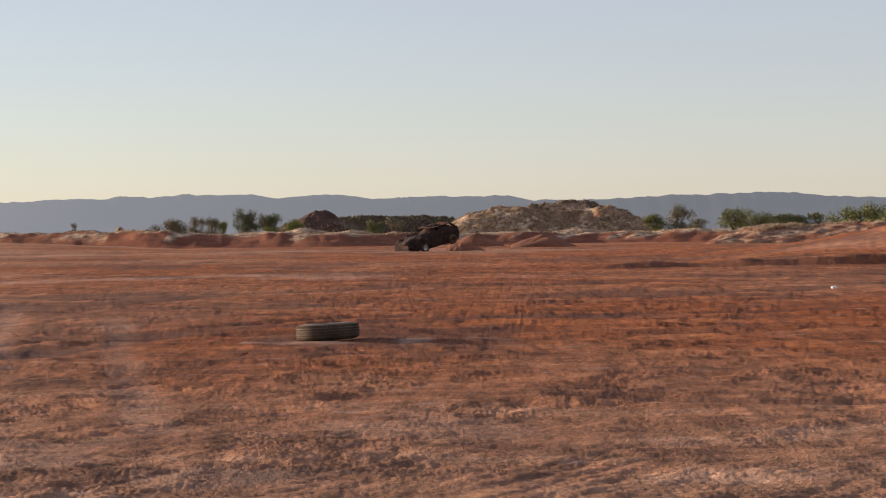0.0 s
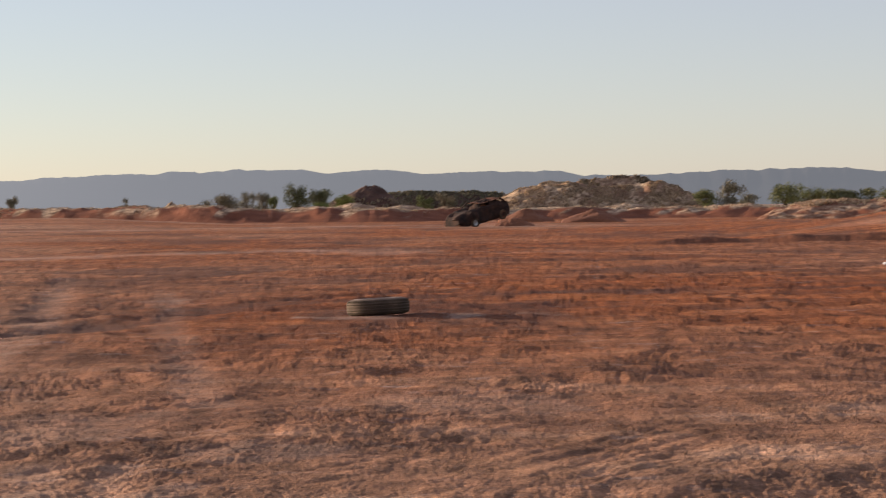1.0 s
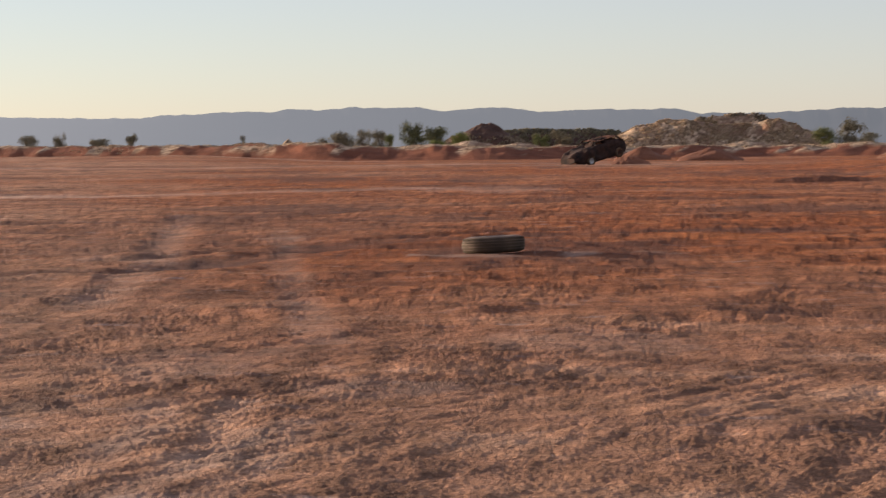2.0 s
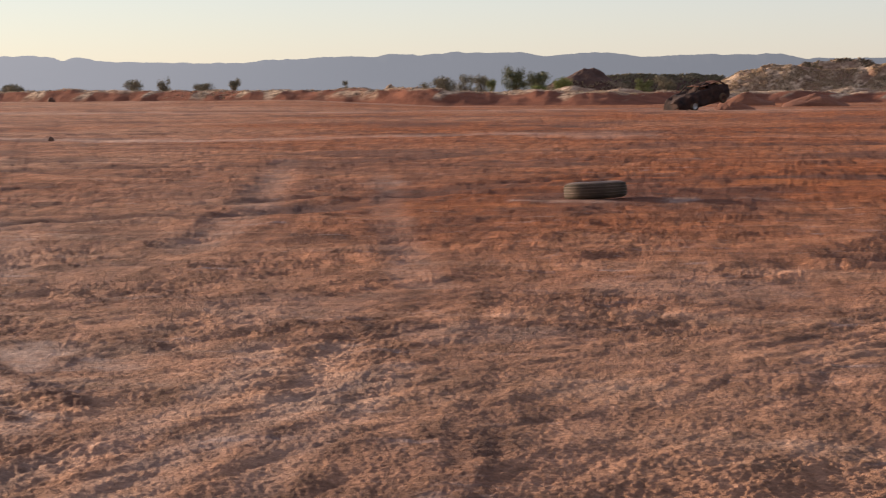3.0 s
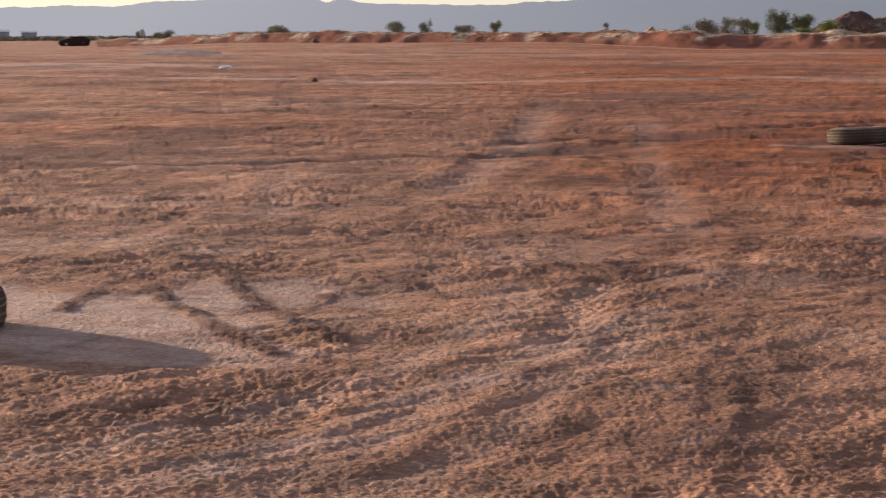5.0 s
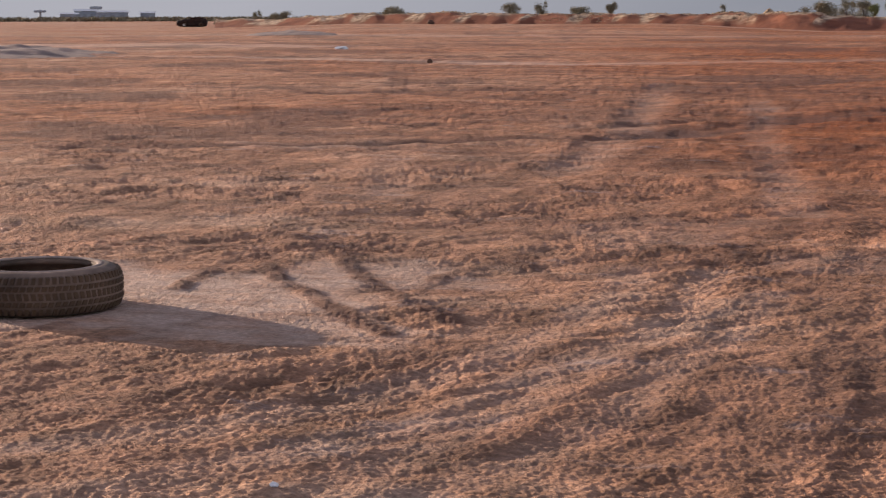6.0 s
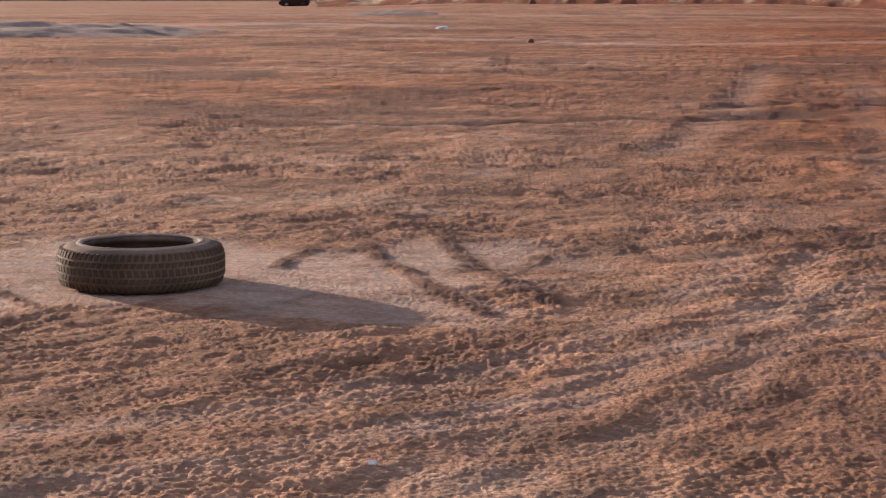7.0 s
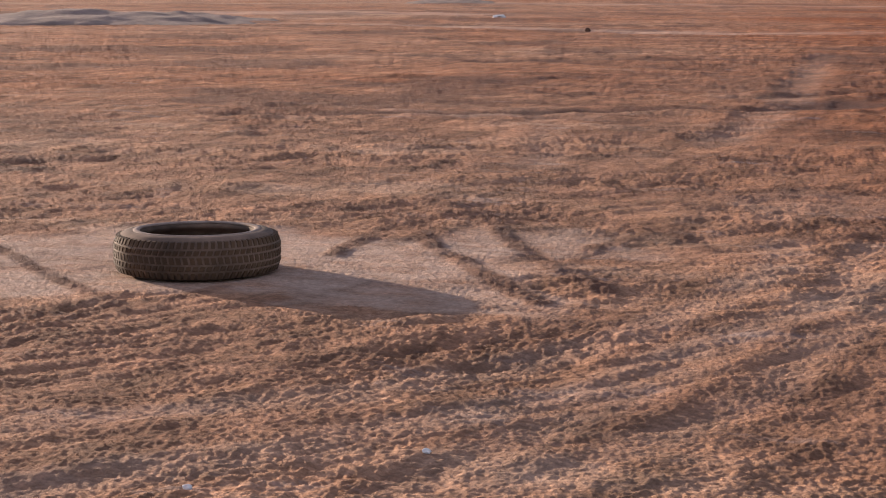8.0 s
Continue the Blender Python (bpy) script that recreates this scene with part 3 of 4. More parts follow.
# ---- dry grass ----
def tufts(name, spots, mat, label, size=(0.25, 0.55), blades=12, spread=0.7, seed=1):
    rng = np.random.default_rng(seed)
    spots = np.asarray(spots, float)[:, None, :]
    n = (len(spots), blades)
    h = np.broadcast_to(rng.uniform(*size, (n[0], 1)), n)
    a, lean, w = rng.uniform(0, 6.283, n), rng.uniform(0.1, 1.0, n) * spread * h, h * rng.uniform(0.10, 0.2, n)
    out, side = np.stack([np.cos(a), np.sin(a), 0 * a], -1), np.stack([-np.sin(a), np.cos(a), 0 * a], -1)
    up = np.stack([0 * a, 0 * a, h * rng.uniform(0.6, 1.0, n)], -1)
    w, lean = w[..., None], lean[..., None]
    foot = spots + out * lean * 0.25 - np.array([0, 0, 0.06])
    V = np.stack([foot + side * w, foot - side * w, foot + out * lean * 0.7 - side * w * 0.6 + up * 0.8, foot + out * lean + up], 2).reshape(-1, 3)
    me = mesh_from(name, V.tolist(), np.arange(len(V)).reshape(-1, 4).tolist(), False)
    tagged(part(name, me, mat), label, "dry grass", kind="stuff")


def spots_on(grid, count, seed, keep):
    X, Y, Z = grid[:3]
    rng = np.random.default_rng(seed)
    rows, cols = X.shape
    n = count * 8
    i, j, u, v = rng.integers(0, rows - 1, n), rng.integers(0, cols - 1, n), rng.random(n), rng.random(n)
    p = np.stack([(G[i, j] * (1 - u) + G[i + 1, j] * u) * (1 - v) + (G[i, j + 1] * (1 - u) + G[i + 1, j + 1] * u) * v for G in (X, Y, Z)], -1)
    return p[keep(i, j, p, rng)][:count]


def clumps(p, size, seed):
    return fbm(p[:, 0] / size, p[:, 1] / size, 2, seed)


tufts("dry_grass", spots_on(berm_grid, 6500, 11, lambda i, j, p, r: (berm_grid[3][i, j] > 0) & (clumps(p, 6, 7) > -0.1 + 0.9 * (berm_grid[3][i, j] < 3.5))),
      STRAW, "dry pale grass tufts along the bank's crest", (0.08, 0.22), 10, 1.2)
tufts("mound_grass", spots_on(mound_grid, 9000, 12, lambda i, j, p, r: (p[:, 2] > 1.0) & (clumps(p, 1.6, 8) > -0.25)),
      STRAW, "pale dry grass tufts covering the mound", (0.12, 0.28), 9, 1.2)
tufts("mound_grass", spots_on(mound_top_grid, 1500, 17, lambda i, j, p, r: (p[:, 2] > 2.5) & (clumps(p, 1.4, 9) > 0)), STRAW_GREY, "grey-straw scrub tufts on the higher mound", (0.2, 0.45), 12, 0.9)
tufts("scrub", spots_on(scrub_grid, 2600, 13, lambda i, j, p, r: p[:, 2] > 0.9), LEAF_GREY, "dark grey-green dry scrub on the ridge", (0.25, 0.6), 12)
tufts("scrub", spots_on(dark_grid, 500, 14, lambda i, j, p, r: (p[:, 2] < 2.6) & (p[:, 2] > 0.9)), STRAW_GREY, "grey dry scrub on the mound's flanks", (0.3, 0.6), 10)
tufts("weeds", spots_on(bank_grid, 2400, 15, lambda i, j, p, r: (p[:, 2] > 1.7) & (r.random(len(p)) < 0.6)), LEAF_LIME, "green and yellow weeds on the bank", (0.12, 0.32), 10, 1.0)
tufts("bank_grass", spots_on(bank_grid, 2600, 25, lambda i, j, p, r: (p[:, 2] > 1.0) & (clumps(p, 2, 9) > 0)), STRAW, "dry straw tufts on the earth bank", (0.12, 0.3), 9, 1.0)
rng = np.random.default_rng(16)
a, d = np.radians(rng.uniform(-24, 13, 4200)), rng.uniform(0, 1, 4200)
d = np.interp(np.degrees(a), BERM_AZ, BERM_R) + 14 + 100 * d
plain = np.stack([d * np.sin(a), d * np.cos(a)], -1)
tufts("plain_grass", np.column_stack([plain, ground_parts(plain[:, 0], plain[:, 1])[0]]), STRAW, "dry pale grass on the plain behind the bank", (0.15, 0.4), 9, 1.1)


# ---- bushes and trees ----
def bush(name, az, d, wide, top_el, leaf, label, seed, gaps=0.0, trunk=0.25, leaves=5200, category="bush"):
    """A shrub: trunk, bent limbs, and a crown of leaf sprays set in uneven lumps."""
    rnd = random.Random(seed)
    x, y = polar(az, d)
    z = ground_z(x, y)
    for X, Y, Z in (mound_grid, mound_top_grid, dark_grid, scrub_grid, bank_grid, berm_grid[:3]):
        q = np.hypot(X - x, Y - y)
        if q.min() < 1.0:
            z = max(z, float(Z.ravel()[q.argmin()]))
    high = EYE + d * math.tan(radians(top_el)) - z
    high = max(high, 0.8)
    root = new(name)
    root.location = (x, y, z - 0.03)
    lumps = []
    for k in range(13 if gaps < 0.3 else 8):
        a, r = rnd.uniform(0, 6.283), wide * 0.40 * math.sqrt(rnd.random())
        h = high * (rnd.uniform(0.14, 0.78) if k else 0.80)
        lumps.append((r * math.cos(a), r * math.sin(a), h * (1 - 0.35 * (r / wide) ** 2), wide * rnd.uniform(0.15, 0.24), high * rnd.uniform(0.15, 0.24)))
    bm = bmesh.new()
    for k, (lx, ly, lz, lr, lh) in enumerate(lumps[:6]):
        p0, p2 = Vector((0.04 * k, 0.03 * k, 0)), Vector((lx * 0.8, ly * 0.8, lz * 0.9))
        p1 = Vector((lx * 0.25, ly * 0.25, high * trunk))
        last = None
        for s, r in ((0, 0.045), (0.5, 0.028), (1, 0.010)):
            c = p0 * (1 - s) ** 2 + p1 * 2 * s * (1 - s) + p2 * s * s
            ring = [bm.verts.new(c + Vector((math.cos(q), math.sin(q), 0)) * r * high * 0.9) for q in (0, 1.256, 2.513, 3.77, 5.026)]
            if last:
                for q in range(5):
                    bm.faces.new((last[q], last[(q + 1) % 5], ring[(q + 1) % 5], ring[q]))
            last = ring
    part("trunk", bm, BARK, root)
    verts, faces = [], []
    for _ in range(int(leaves * (1 - gaps * 0.6))):
        lx, ly, lz, lr, lh = rnd.choice(lumps)
        v = Vector((rnd.gauss(0, 1), rnd.gauss(0, 1), rnd.gauss(0, 1))).normalized() * rnd.uniform(0.3, 1.25)
        c = Vector((lx + v.x * lr, ly + v.y * lr, max(0.06 * high, lz + v.z * lh)))
        size = 0.0125 * (wide + high) * rnd.uniform(0.6, 1.3)
        e1 = Vector((rnd.gauss(0, 1), rnd.gauss(0, 1), rnd.gauss(0, 0.7))).normalized() * size
        e2 = e1.cross(Vector((rnd.gauss(0, 1), rnd.gauss(0, 1), rnd.gauss(0, 1)))).normalized() * size * 0.55
        k = len(verts)
        verts += [c - e1, c + e2, c + e1, c - e2]
        faces.append((k, k + 1, k + 2, k + 3))
    part("crown", mesh_from("crown", verts, faces, False), leaf, root)
    return tagged(root, label, category, "scattered bushes")


px = 1 / 3500
for n, (az, d, w, el, leaf, label, gaps) in enumerate([
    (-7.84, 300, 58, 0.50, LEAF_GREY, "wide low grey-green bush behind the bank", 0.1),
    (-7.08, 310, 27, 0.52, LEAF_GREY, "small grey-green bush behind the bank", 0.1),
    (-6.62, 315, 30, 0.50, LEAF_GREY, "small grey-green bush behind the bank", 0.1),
    (-6.37, 270, 19, 0.41, LEAF_GREEN, "small green bush behind the bank", 0),
    (-5.65, 310, 40, 0.75, LEAF_DARK, "tall dark green bushy tree", 0.15),
    (-5.10, 315, 46, 0.60, LEAF_DARK, "broad dark green bush beside a taller one", 0),
    (-4.28, 268, 32, 0.45, LEAF_LIME, "bright green bush in front of a dark mound", 0.15),
    (-4.91, 240, 35, 0.20, LEAF_LIME, "low yellow-green shrub on dry grass", 0.1),
    (-1.95, 280, 28, 0.38, LEAF_GREEN, "round green bush on dry grass", 0),
    (-1.36, 290, 40, 0.46, LEAF_GREY, "sparse brownish bush on dry grass", 0.5),
    (6.16, 262, 43, 0.48, LEAF_GREEN, "round dark green bush beside the grassy mound", 0),
    (6.71, 300, 60, 0.70, LEAF_GREY, "sparse olive tree with open crown", 0.55),
    (7.15, 280, 50, 0.30, LEAF_GREY, "low grey-green scrub bush", 0.2),
    (8.35, 250, 52, 0.60, LEAF_GREEN, "large green bush with uneven crown", 0.1),
    (8.98, 255, 48, 0.58, LEAF_GREEN, "green bush with uneven crown", 0.15),
    (9.75, 262, 60, 0.44, LEAF_DARK, "wide dark green bush behind the earth bank", 0),
    (10.5, 262, 55, 0.42, LEAF_DARK, "wide dark green bush behind the earth bank", 0),
    (11.49, 190, 52, 0.60, LEAF_GREEN, "green bush on top of the earth bank", 0.1),
    (12.2, 188, 60, 0.70, LEAF_GREEN, "green bush on top of the earth bank", 0.1),
    (12.9, 186, 60, 0.66, LEAF_GREEN, "green bush on top of the earth bank", 0.1),
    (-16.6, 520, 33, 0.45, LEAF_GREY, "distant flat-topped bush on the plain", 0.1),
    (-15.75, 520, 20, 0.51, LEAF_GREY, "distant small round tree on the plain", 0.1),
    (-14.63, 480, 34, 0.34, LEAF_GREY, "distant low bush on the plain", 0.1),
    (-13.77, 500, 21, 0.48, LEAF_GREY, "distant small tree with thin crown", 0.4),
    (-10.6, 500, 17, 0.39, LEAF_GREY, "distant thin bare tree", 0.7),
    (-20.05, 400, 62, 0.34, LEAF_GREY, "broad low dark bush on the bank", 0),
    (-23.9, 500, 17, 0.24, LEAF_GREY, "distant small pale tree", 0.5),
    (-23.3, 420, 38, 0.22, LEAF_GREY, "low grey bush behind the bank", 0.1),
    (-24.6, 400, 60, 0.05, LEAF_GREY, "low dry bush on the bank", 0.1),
]):
    bush("tree" if "tree" in label else "bush", az, d, 1.15 * w * px * d, el, leaf, label, 500 + n, gaps, category="tree" if "tree" in label else "bush")


# ---- far hills and far flat ----
def build_hills():
    SKYLINE = ((-60, 0.7), (-45, 0.95), (-33, 0.80), (-25.7, 0.89), (-24.8, 0.86), (-23.5, 1.02), (-21.5, 1.06), (-19.4, 1.14), (-19.0, 1.1), (-18.6, 0.97), (-18.26, 1.09), (-17.94, 1.04), (-17.6, 0.94),
               (-13.4, 0.88), (-13.08, 0.95), (-12, 1.0), (-10.5, 1.05), (-9.65, 1.04), (-9.3, 1.14), (-8.4, 1.08), (-7.4, 1.15), (-5.3, 1.13), (-4.8, 1.01), (-4.1, 1.08), (-3.0, 1.12),
               (-2.1, 0.98), (-1.7, 0.95), (-0.6, 1.02), (1.9, 1.01), (2.6, 0.88), (4.5, 0.87), (6.3, 0.95), (8.1, 1.0), (10.2, 1.0), (11.1, 0.87), (12.6, 0.82), (20, 0.9), (40, 0.7))
    az = np.arange(-60, 40, 0.05)
    el = np.interp(az, [p[0] for p in SKYLINE], [p[1] for p in SKYLINE])
    el = np.convolve(np.pad(el, 2, mode="edge"), np.ones(5) / 5, "valid") + 0.026 * fbm(az * 2.9, az * 0, 4, 401)
    rows = np.linspace(0, 1, 16)
    A, S = np.meshgrid(az, rows)
    crest = EYE + 4300 * np.tan(np.radians(np.tile(el, (16, 1))))
    spur = fbm(A * 0.9, S * 0.3, 3, 402)
    D = 3900 + 400 * S + 30 * spur * (1 - S) * ramp(S, 0, 0.3)
    Z = -3 + (crest + 3) * np.interp(S, (0, 0.35, 0.7, 0.88, 1), (0, 0.22, 0.55, 0.9, 1.0)) * (D / 4300)
    X, Y = D * np.sin(np.radians(A)), D * np.cos(np.radians(A))
    me = grid_mesh("backdrop_hills", X, Y, Z)
    me.flip_normals()
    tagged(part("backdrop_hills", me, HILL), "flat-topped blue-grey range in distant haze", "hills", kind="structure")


build_hills()


# ---- tyres ----
def tyre(name, x, y, tip, lean, turn, lift, tread_mat, label):
    """A worn tyre lying flat: carcass with open bead, and a lugged tread."""
    root = new(name)
    prof = [(0.262, 0.022), (0.268, 0.008), (0.30, 0.0), (0.335, 0.008), (0.362, 0.024), (0.375, 0.046), (0.379, 0.075), (0.380, 0.10), (0.379, 0.125), (0.375, 0.152), (0.362, 0.176), (0.335, 0.193),
            (0.30, 0.201), (0.268, 0.194), (0.262, 0.180), (0.270, 0.168), (0.325, 0.155), (0.352, 0.12), (0.352, 0.08), (0.325, 0.047), (0.270, 0.034)]
    v, f = lathe(prof, 96)
    part("carcass", mesh_from("carcass", v, f), SIDEWALL, root, "dusty sidewalls with pale bead ring")
    ring = [(0.279 + 0.017 * math.cos(k * 0.785), 0.197 + 0.007 * math.sin(k * 0.785)) for k in range(8)]
    v, f = lathe(ring, 96)
    part("bead_ring", mesh_from("bead_ring", v, f), BEAD, root, "pale dusty bead ring")
    verts, faces = [], []

    def block(a0, a1, z0, z1, skew, r0=0.376, r1=0.3825, tuck=0.0):
        k = len(verts)
        for r, s in ((r0, 0.0), (r1, 0.12)):
            da, dz = (a1 - a0) * s, (z1 - z0) * s
            for a, z in ((a0 + da, z0 + dz), (a1 - da, z0 + dz), (a1 - da + skew, z1 - dz), (a0 + da + skew, z1 - dz)):
                rr = r - tuck * abs(z - 0.10) ** 2 * 60
                verts.append((rr * math.cos(a), rr * math.sin(a), z))
        faces.extend([(k + 4, k + 5, k + 6, k + 7), (k, k + 1, k + 5, k + 4), (k + 1, k + 2, k + 6, k + 5), (k + 2, k + 3, k + 7, k + 6), (k + 3, k, k + 4, k + 7)])

    n = 76
    for k in range(n):
        a, w = 2 * math.pi * k / n, 2 * math.pi / n
        block(a, a + w * 0.72, 0.014, 0.050, 0.01, 0.360, 0.386, 0.045)
        block(a + w * 0.3, a + w * 1.12, 0.054, 0.078, 0.02)
        block(a + w * 0.1, a + w * 0.92, 0.082, 0.118, -0.015)
        block(a + w * 0.4, a + w * 1.22, 0.122, 0.146, 0.02)
        block(a, a + w * 0.72, 0.150, 0.186, 0.01, 0.360, 0.386, 0.045)
    part("tread", mesh_from("tread", verts, faces, False), tread_mat, root, "dark dirt-caked lugged tread")
    root.matrix_world = pose(x, y, ground_z(x, y) + lift, tip, lean, 0) @ pose(0, 0, 0, 0, 0, turn)
    return tagged(root, label, "tyre", "old tyres on the flat")


tyre("tyre", -4.57, 7.84, 0.0, 0.0, 20, -0.006, RUBBER, "worn dusty black car tyre lying flat on red dirt")
tyre("tyre", -1.40, 23.9, -1.5, -2.6, 75, 0.0, BLACK_RUBBER, "worn black car tyre lying slightly tilted on the dirt")


# ---- burnt car ----
def car(name, x, y, z, turn, pitch, roll, label):
    """A burnt hatchback shell: nose along +x, its windows empty, roof sagging."""
    root = new(name)
    # stations along the car: x, sill z, waist z, half width
    line = [(-1.95, 0.45, 0.86, 0.70), (-1.7, 0.30, 0.96, 0.80), (-1.2, 0.24, 0.98, 0.83), (-0.4, 0.22, 0.95, 0.84), (0.5, 0.22, 0.94, 0.84), (0.9, 0.22, 0.90, 0.83), (1.3, 0.20, 0.84, 0.81), (1.7, 0.20, 0.76, 0.76), (1.98, 0.28, 0.58, 0.66)]
    bm = bmesh.new()
    rings = []
    rnd = random.Random(77)
    for sx, zs, zw, hw in line:
        pts = [(-hw * 0.93, zs), (-hw, zs + (zw - zs) * 0.45), (-hw * 0.95, zw), (-hw * 0.5, zw + 0.02), (hw * 0.5, zw + 0.02), (hw * 0.95, zw), (hw, zs + (zw - zs) * 0.45), (hw * 0.93, zs)]
        rings.append([bm.verts.new((sx + rnd.uniform(-0.08, 0.08), py + rnd.uniform(-0.06, 0.06), pz + rnd.uniform(-0.08, 0.08))) for py, pz in pts])
    for a, b in zip(rings, rings[1:]):
        for k in range(8):
            q = (a[k], b[k], b[(k + 1) % 8], a[(k + 1) % 8])
            cabin = k == 3 and -1.6 < (a[k].co.x + b[k].co.x) / 2 < 0.6
            if not cabin:
                bm.faces.new(q)
    bm.faces.new(rings[0])
    bm.faces.new(rings[-1][::-1])
    bmesh.ops.recalc_face_normals(bm, faces=bm.faces[:])
    bmesh.ops.subdivide_edges(bm, edges=bm.edges[:], cuts=2, use_grid_fill=True, smooth=0.35)
    for v in bm.verts:
        v.co += Vector((noise.noise(v.co * 2.3), noise.noise(v.co * 2.3 + Vector((7, 0, 0))), noise.noise(v.co * 3.1 + Vector((0, 9, 0))))) * 0.09
    body = part("body", bm, BURNT, root, "burnt black body shell")
    sol = body.modifiers.new("skin", "SOLIDIFY")
    sol.thickness = 0.03

    def bar(nm, p, q, w, mat, parent):
        b = bmesh.new()
        p, q = Vector(p), Vector(q)
        m = Matrix.Translation((p + q) / 2) @ (q - p).to_track_quat("X", "Z").to_matrix().to_4x4() @ Matrix.Diagonal(((q - p).length, w, w * 0.7, 1))
        bmesh.ops.create_cube(b, size=1, matrix=m)
        bmesh.ops.bevel(b, geom=b.edges[:], offset=w * 0.15, segments=1, affect="EDGES")
        return part(nm, b, mat, parent)

    for s in (-1, 1):
        bar("pillar", (0.75, s * 0.76, 0.86), (0.15, s * 0.60, 1.30), 0.08, BURNT, root)
        bar("pillar", (-0.45, s * 0.79, 0.92), (-0.5, s * 0.60, 1.32), 0.09, BURNT, root)
        bar("pillar", (-1.75, s * 0.74, 0.92), (-1.35, s * 0.58, 1.28), 0.14, BURNT, root)
    roof = bmesh.new()
    nx, ny = 9, 6
    vs = [[roof.verts.new((-1.4 + 1.58 * i / nx, -0.62 + 1.24 * j / ny, 1.24 + 0.06 * math.sin(math.pi * j / ny) - 0.14 * math.sin(math.pi * i / nx) ** 2 * math.sin(math.pi * j / ny) + rnd.uniform(-0.015, 0.015))) for j in range(ny + 1)] for i in range(nx + 1)]
    for i in range(nx):
        for j in range(ny):
            roof.faces.new((vs[i][j], vs[i + 1][j], vs[i + 1][j + 1], vs[i][j + 1]))
    r = part("roof", roof, RUST, root, "sagging rusted roof")
    r.modifiers.new("skin", "SOLIDIFY").thickness = 0.03
    part("front_bumper", box_bm(1.96, 0, 0.30, 0.16, 1.35, 0.2, 0.05), RUST, root)
    part("rear_bumper", box_bm(-1.98, 0, 0.52, 0.14, 1.4, 0.2, 0.05), BURNT, root)
    part("seat", box_bm(-0.1, 0.35, 0.72, 0.5, 0.48, 0.8, 0.08), RUST, root, "rusted bare seat frame")
    part("seat", box_bm(-0.1, -0.35, 0.72, 0.5, 0.48, 0.8, 0.08), RUST, root, "rusted bare seat frame")
    part("underside", box_bm(-0.1, 0, 0.27, 3.2, 1.2, 0.14, 0.03), RUST, root, "rusted underside")
    for wx, s in ((1.0, -1), (1.0, 1), (-1.25, -1), (-1.25, 1)):
        v, f = lathe([(0.17, -0.09), (0.26, -0.10), (0.30, -0.06), (0.305, 0.0), (0.30, 0.06), (0.26, 0.10), (0.17, 0.09)], 28)
        wheel = part("wheel", mesh_from("wheel", v, f), RUBBER, root, "flat burnt wheel")
        wheel.matrix_basis = pose(wx, s * 0.82, 0.27, -90 * s, 0, 0)
        v, f = lathe([(0.02, 0.05), (0.10, 0.055), (0.15, 0.075), (0.185, 0.09), (0.185, -0.07), (0.10, -0.05), (0.02, -0.05)], 24)
        part("rim", mesh_from("rim", v, f), RIM if wx > 0 else RUST, wheel, "dull pale alloy rim" if wx > 0 else "rusted steel rim")
    junk = bmesh.new()
    bmesh.ops.create_icosphere(junk, subdivisions=3, radius=1, matrix=Matrix.LocRotScale((-0.55, 0, 0.86), None, (1.05, 0.66, 0.44)))
    for v in junk.verts:
        v.co += v.co * 0.25 * noise.noise(v.co * 3)
    part("interior", junk, BURNT, root, "charred wreckage filling the cabin")
    root.matrix_world = pose(x, y, z, 0, 0, turn) @ pose(0, 0, 0, roll, pitch, 0) @ Matrix.Scale(1.12, 4)
    return tagged(root, label, "car wreck", "car wrecks")


car("car_wreck", -0.95, 131.5, 0.20, 222, 12, 0, "burnt-out black hatchback wreck tilted nose down on the dirt")
car("car_wreck", -130.3, 270.2, 0.05, 200, 0, 0, "dark burnt car wreck standing at the bank's end")
part_heap = heap("dirt_pile", PILE, 0.62, 134.5, 3.2, 3.0, 0.6, "loose red dirt heaped under the wreck's raised tail", "dirt pile", 361, sharp=0.9, rough=0.1)


# ---- far sheds and tree line ----
def shed(az, d, w_az, top, label, seed, depth=18):
    wide = d * radians(w_az)
    high = EYE + d * math.tan(radians(top))
    root = new("shed")
    x, y = polar(az, d)
    root.matrix_world = pose(x, y, -0.05, 0, 0, -az)
    eave = high * 0.82
    part("wall", box_bm(0, 0, eave / 2, wide, depth, eave), SHEET, root, "pale blue-grey sheet walls")
    bm = bmesh.new()
    e = wide / 2 + 0.4
    a = [bm.verts.new(p) for p in ((-e, -depth / 2 - 0.5, eave), (e, -depth / 2 - 0.5, eave), (e, depth / 2 + 0.5, eave), (-e, depth / 2 + 0.5, eave), (-e, 0, high), (e, 0, high))]
    for q in ((0, 1, 5, 4), (2, 3, 4, 5), (0, 4, 3), (1, 2, 5), (0, 3, 2, 1)):
        bm.faces.new([a[k] for k in q])
    part("roof", bm, ROOF, root, "pale low-pitched metal roof")
    for k in range(3):
        part("door", box_bm(wide * (-0.3 + 0.3 * k), -depth / 2 - 0.06, eave * 0.35, wide * 0.14, 0.12, eave * 0.7), DOORWAY, root)
    return tagged(root, label, "shed", "far sheds")


shed(-29.2, 1100, 0.5, 0.17, "distant low pale shed", 1)
shed(-28.75, 1120, 0.6, 0.27, "distant pale shed with taller roof", 2)
shed(-27.98, 1080, 0.86, 0.23, "distant long blue-grey shed", 3)
shed(-27.0, 1100, 0.42, 0.20, "distant small blue-grey shed", 4)


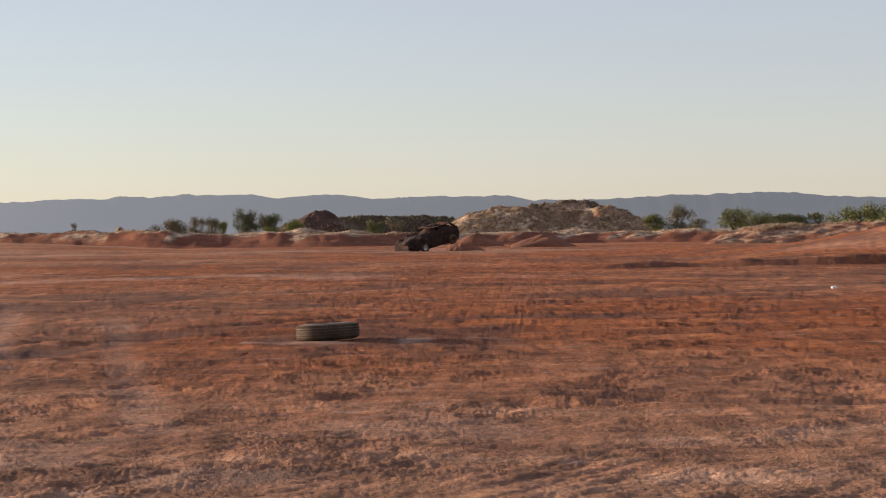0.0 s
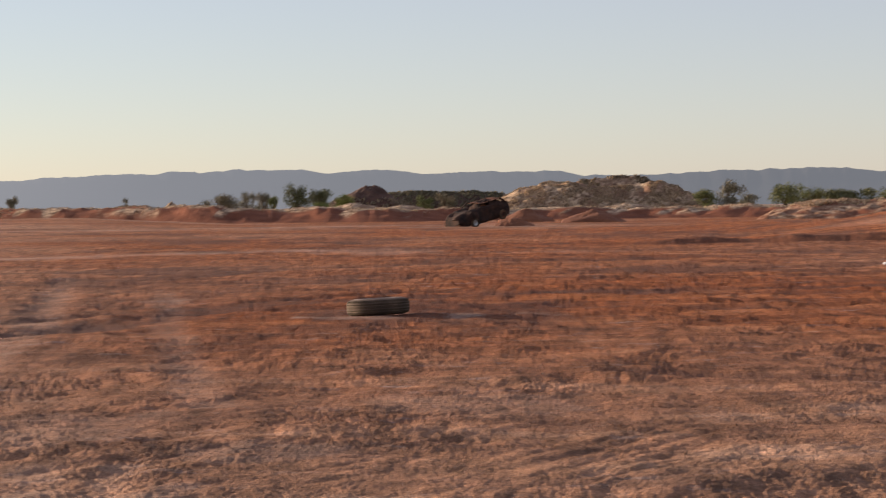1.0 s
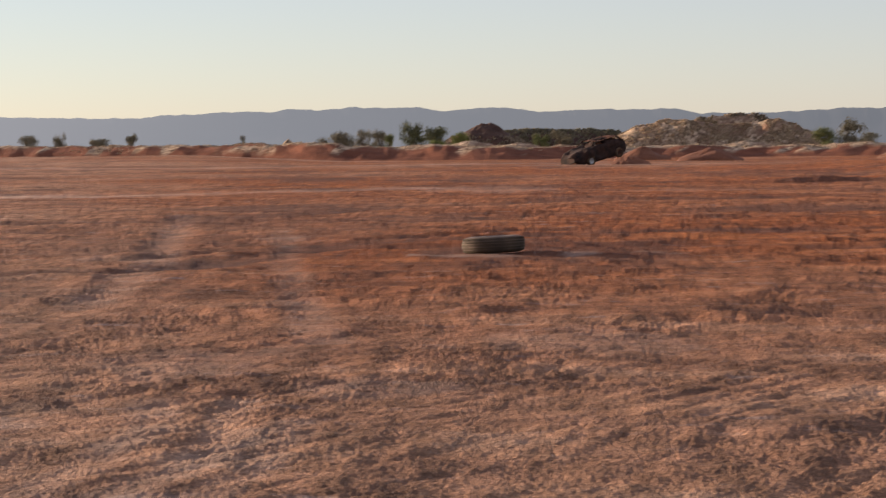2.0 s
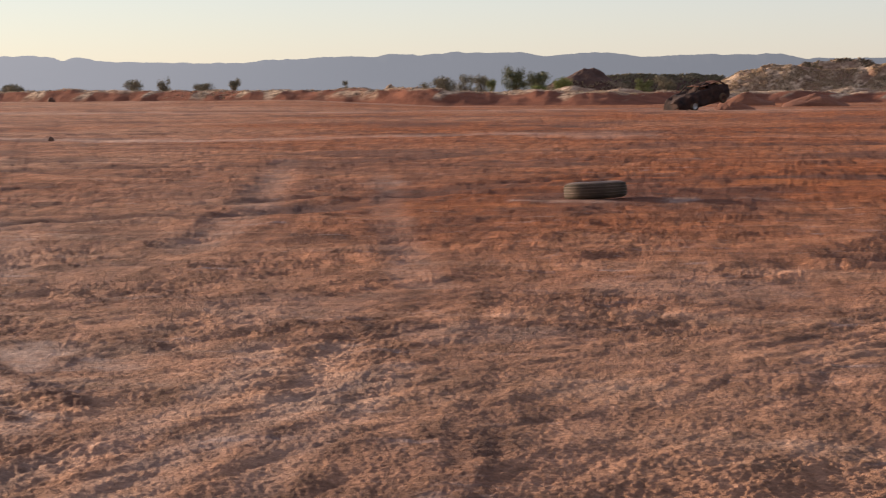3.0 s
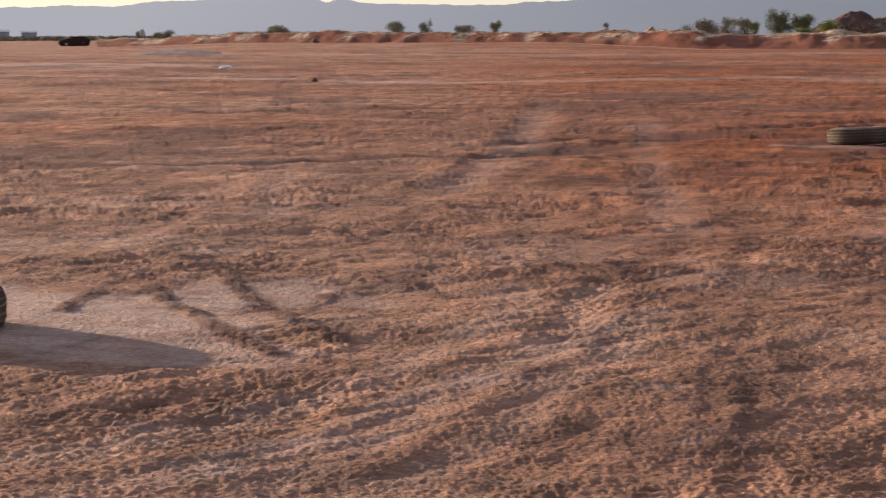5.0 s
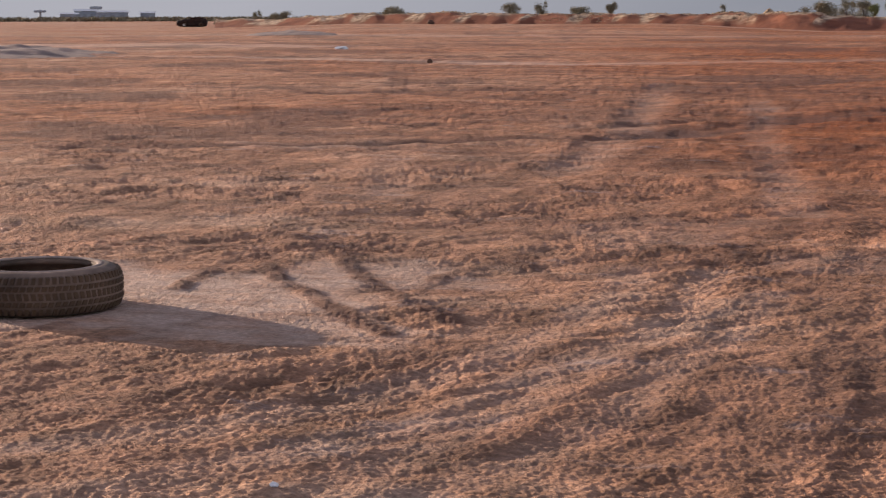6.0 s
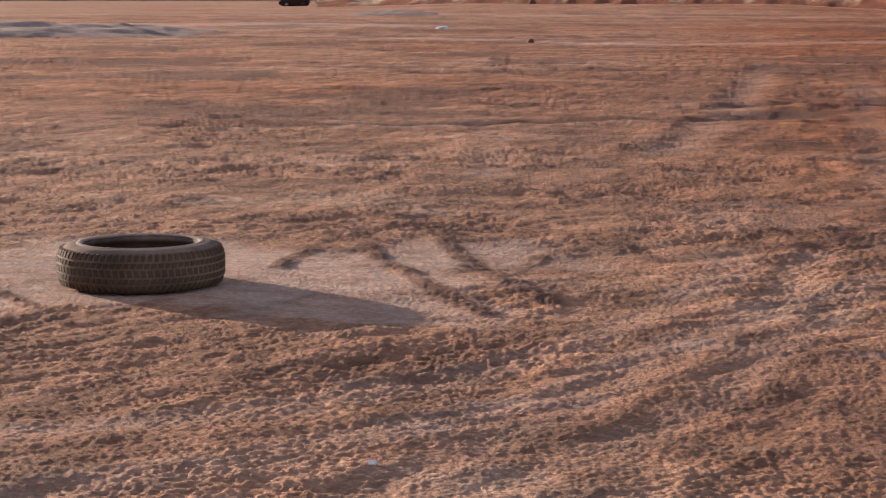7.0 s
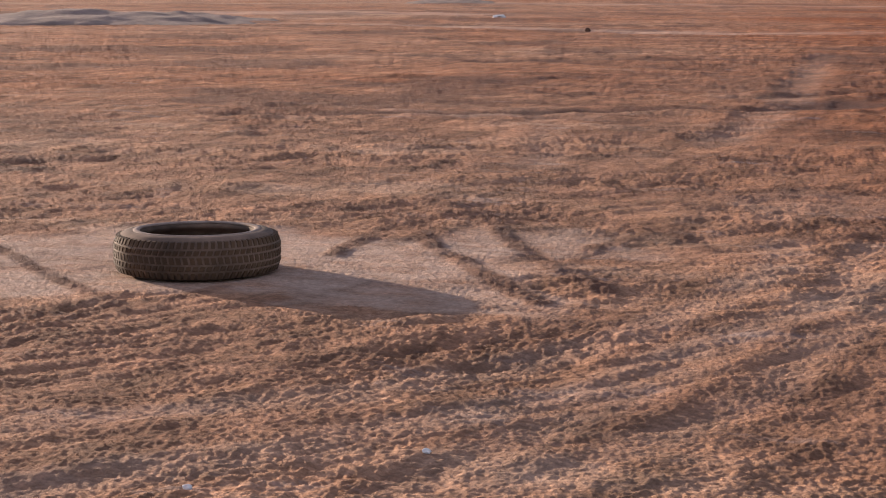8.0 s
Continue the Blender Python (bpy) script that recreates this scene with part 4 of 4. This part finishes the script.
def mast(az, d, top):
    root = new("mast")
    x, y = polar(az, d)
    root.location = (x, y, 0)
    high = EYE + d * math.tan(radians(top))
    v, f = lathe([(0.9, 0), (0.5, high * 0.8), (0.4, high), (0.05, high + 0.1)], 8, False)
    part("pole", mesh_from("pole", v, f), SHEET, root)
    part("tank", box_bm(0, 0, high * 0.86, 6, 4, high * 0.2, 0.3), SHEET, root)
    return tagged(root, "distant slim grey tank tower", "tower")


mast(-30.0, 1150, 0.25)
mast(-28.45, 1150, 0.36)
spots = []
rng = np.random.default_rng(18)
for a, d in zip(rng.uniform(-50, -20, 3200), rng.uniform(900, 1040, 3200)):
    spots.append((*polar(a, d), 0.0))
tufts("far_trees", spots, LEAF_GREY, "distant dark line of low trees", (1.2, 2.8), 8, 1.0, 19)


# ---- litter and stones ----
def lump(name, mat, x, y, w, d, h, label, category, seed, turn=0):
    bm = bmesh.new()
    bmesh.ops.create_icosphere(bm, subdivisions=2, radius=1)
    for v in bm.verts:
        n = noise.noise(v.co * 1.7 + Vector((seed * 3.1, 0, 0)))
        v.co *= 1 + 0.35 * n
        v.co.z = max(v.co.z, -0.45)
        v.co = Vector((v.co.x * w / 2, v.co.y * d / 2, v.co.z * h / 1.4))
    ob = part(name, bm, mat)
    ob.matrix_world = pose(x, y, ground_z(x, y) + h * 0.28, 0, 0, turn)
    return tagged(ob, label, category)


lump("plastic_litter", WHITE, 8.2, 41.5, 0.17, 0.13, 0.05, "small crumpled white plastic litter on the dirt", "litter", 1)
lump("plastic_litter", WHITE, -30.0, 76.2, 0.62, 0.5, 0.12, "flattened white plastic sheet on the dirt", "litter", 2)
lump("stone", STONE, -19.1, 55.6, 0.17, 0.16, 0.15, "dark stone standing beside a pale track", "stone", 3)
lump("stone", STONE, -70.0, 204.2, 0.8, 0.6, 0.5, "dark boulder at the edge of the flat", "stone", 4)
lump("stone", STONE, -68.9, 242.2, 1.6, 1.0, 0.5, "dark clod boulder below the bank", "stone", 5)
lump("plastic_litter", WHITE, -2.17, 4.97, 0.028, 0.02, 0.014, "tiny white chip of litter on the dirt", "litter", 6)
lump("plastic_litter", WHITE, -2.57, 4.34, 0.03, 0.02, 0.014, "tiny white chip of litter on the dirt", "litter", 7)


def build_clods(name, count, near, far, power, size, label, seed, spread=0.9):
    """Loose clods and crumbs of earth, five-sided and squat, strewn over a stretch of the flat."""
    rng = np.random.default_rng(seed)
    r = (near ** power + (far ** power - near ** power) * rng.random(count)) ** (1 / power)
    a = np.radians(rng.uniform(-38, 14.5, count))
    x, y = r * np.sin(a), r * np.cos(a)
    keep = fbm(x / 1.6, y / 1.6, 3, 55, 0.6) > -0.55 + rng.uniform(-0.6, 0.6, count)
    x, y = x[keep], y[keep]
    z, dust, darkening = ground_parts(x, y)
    n = len(x)
    w = rng.uniform(*size, n) * (0.55 + 0.9 * rng.random(n) ** 3) * np.where(dust > 0.4, 0.5, 1.0)
    t = np.linspace(0, 2 * math.pi, 6)[:5][None] + rng.uniform(-0.4, 0.4, (n, 5)) + rng.uniform(0, 6.28, (n, 1))
    q = w[:, None] * rng.uniform(0.7, 1.35, (n, 5))
    foot = np.stack([x[:, None] + q * np.cos(t), y[:, None] + q * np.sin(t), np.repeat(z[:, None] - 0.3 * w[:, None], 5, 1)], -1)
    top = np.stack([x + 0.35 * w * rng.uniform(-1, 1, n), y + 0.35 * w * rng.uniform(-1, 1, n), z + w * rng.uniform(0.4, 0.95, n) * spread], -1)[:, None]
    V = np.concatenate([foot, top], 1).reshape(-1, 3)
    k = 6 * np.arange(n)[:, None]
    F = np.stack([np.concatenate([k + j, k + (j + 1) % 5, k + 5], 1) for j in range(5)], 1).reshape(-1, 3)
    me = bpy.data.meshes.new(name)
    me.vertices.add(len(V))
    me.vertices.foreach_set("co", V.astype(np.float32).ravel())
    me.loops.add(F.size)
    me.loops.foreach_set("vertex_index", F.ravel().astype(np.int32))
    me.polygons.add(len(F))
    me.polygons.foreach_set("loop_start", np.arange(0, F.size, 3, dtype=np.int32))
    me.update(calc_edges=True)
    for key, values in (("dust", dust), ("darkening", darkening), ("red", red_earth(x, y))):
        me.attributes.new(key, "FLOAT", "POINT").data.foreach_set("value", np.repeat(values, 6).astype(np.float32))
    tagged(part(name, me, SOIL), label, "clods", kind="stuff")


build_clods("dirt_clods", 16000, 4.2, 12, 1.2, (0.003, 0.007), "loose red-brown dirt clods and grit", 20)
build_clods("dirt_clods", 75000, 10.5, 44, 0.7, (0.006, 0.015), "fine red-brown clods over the driven flat", 21)
build_clods("dirt_clods", 50000, 38, 120, 0.5, (0.012, 0.028), "distant red-brown clods over the flat", 22)
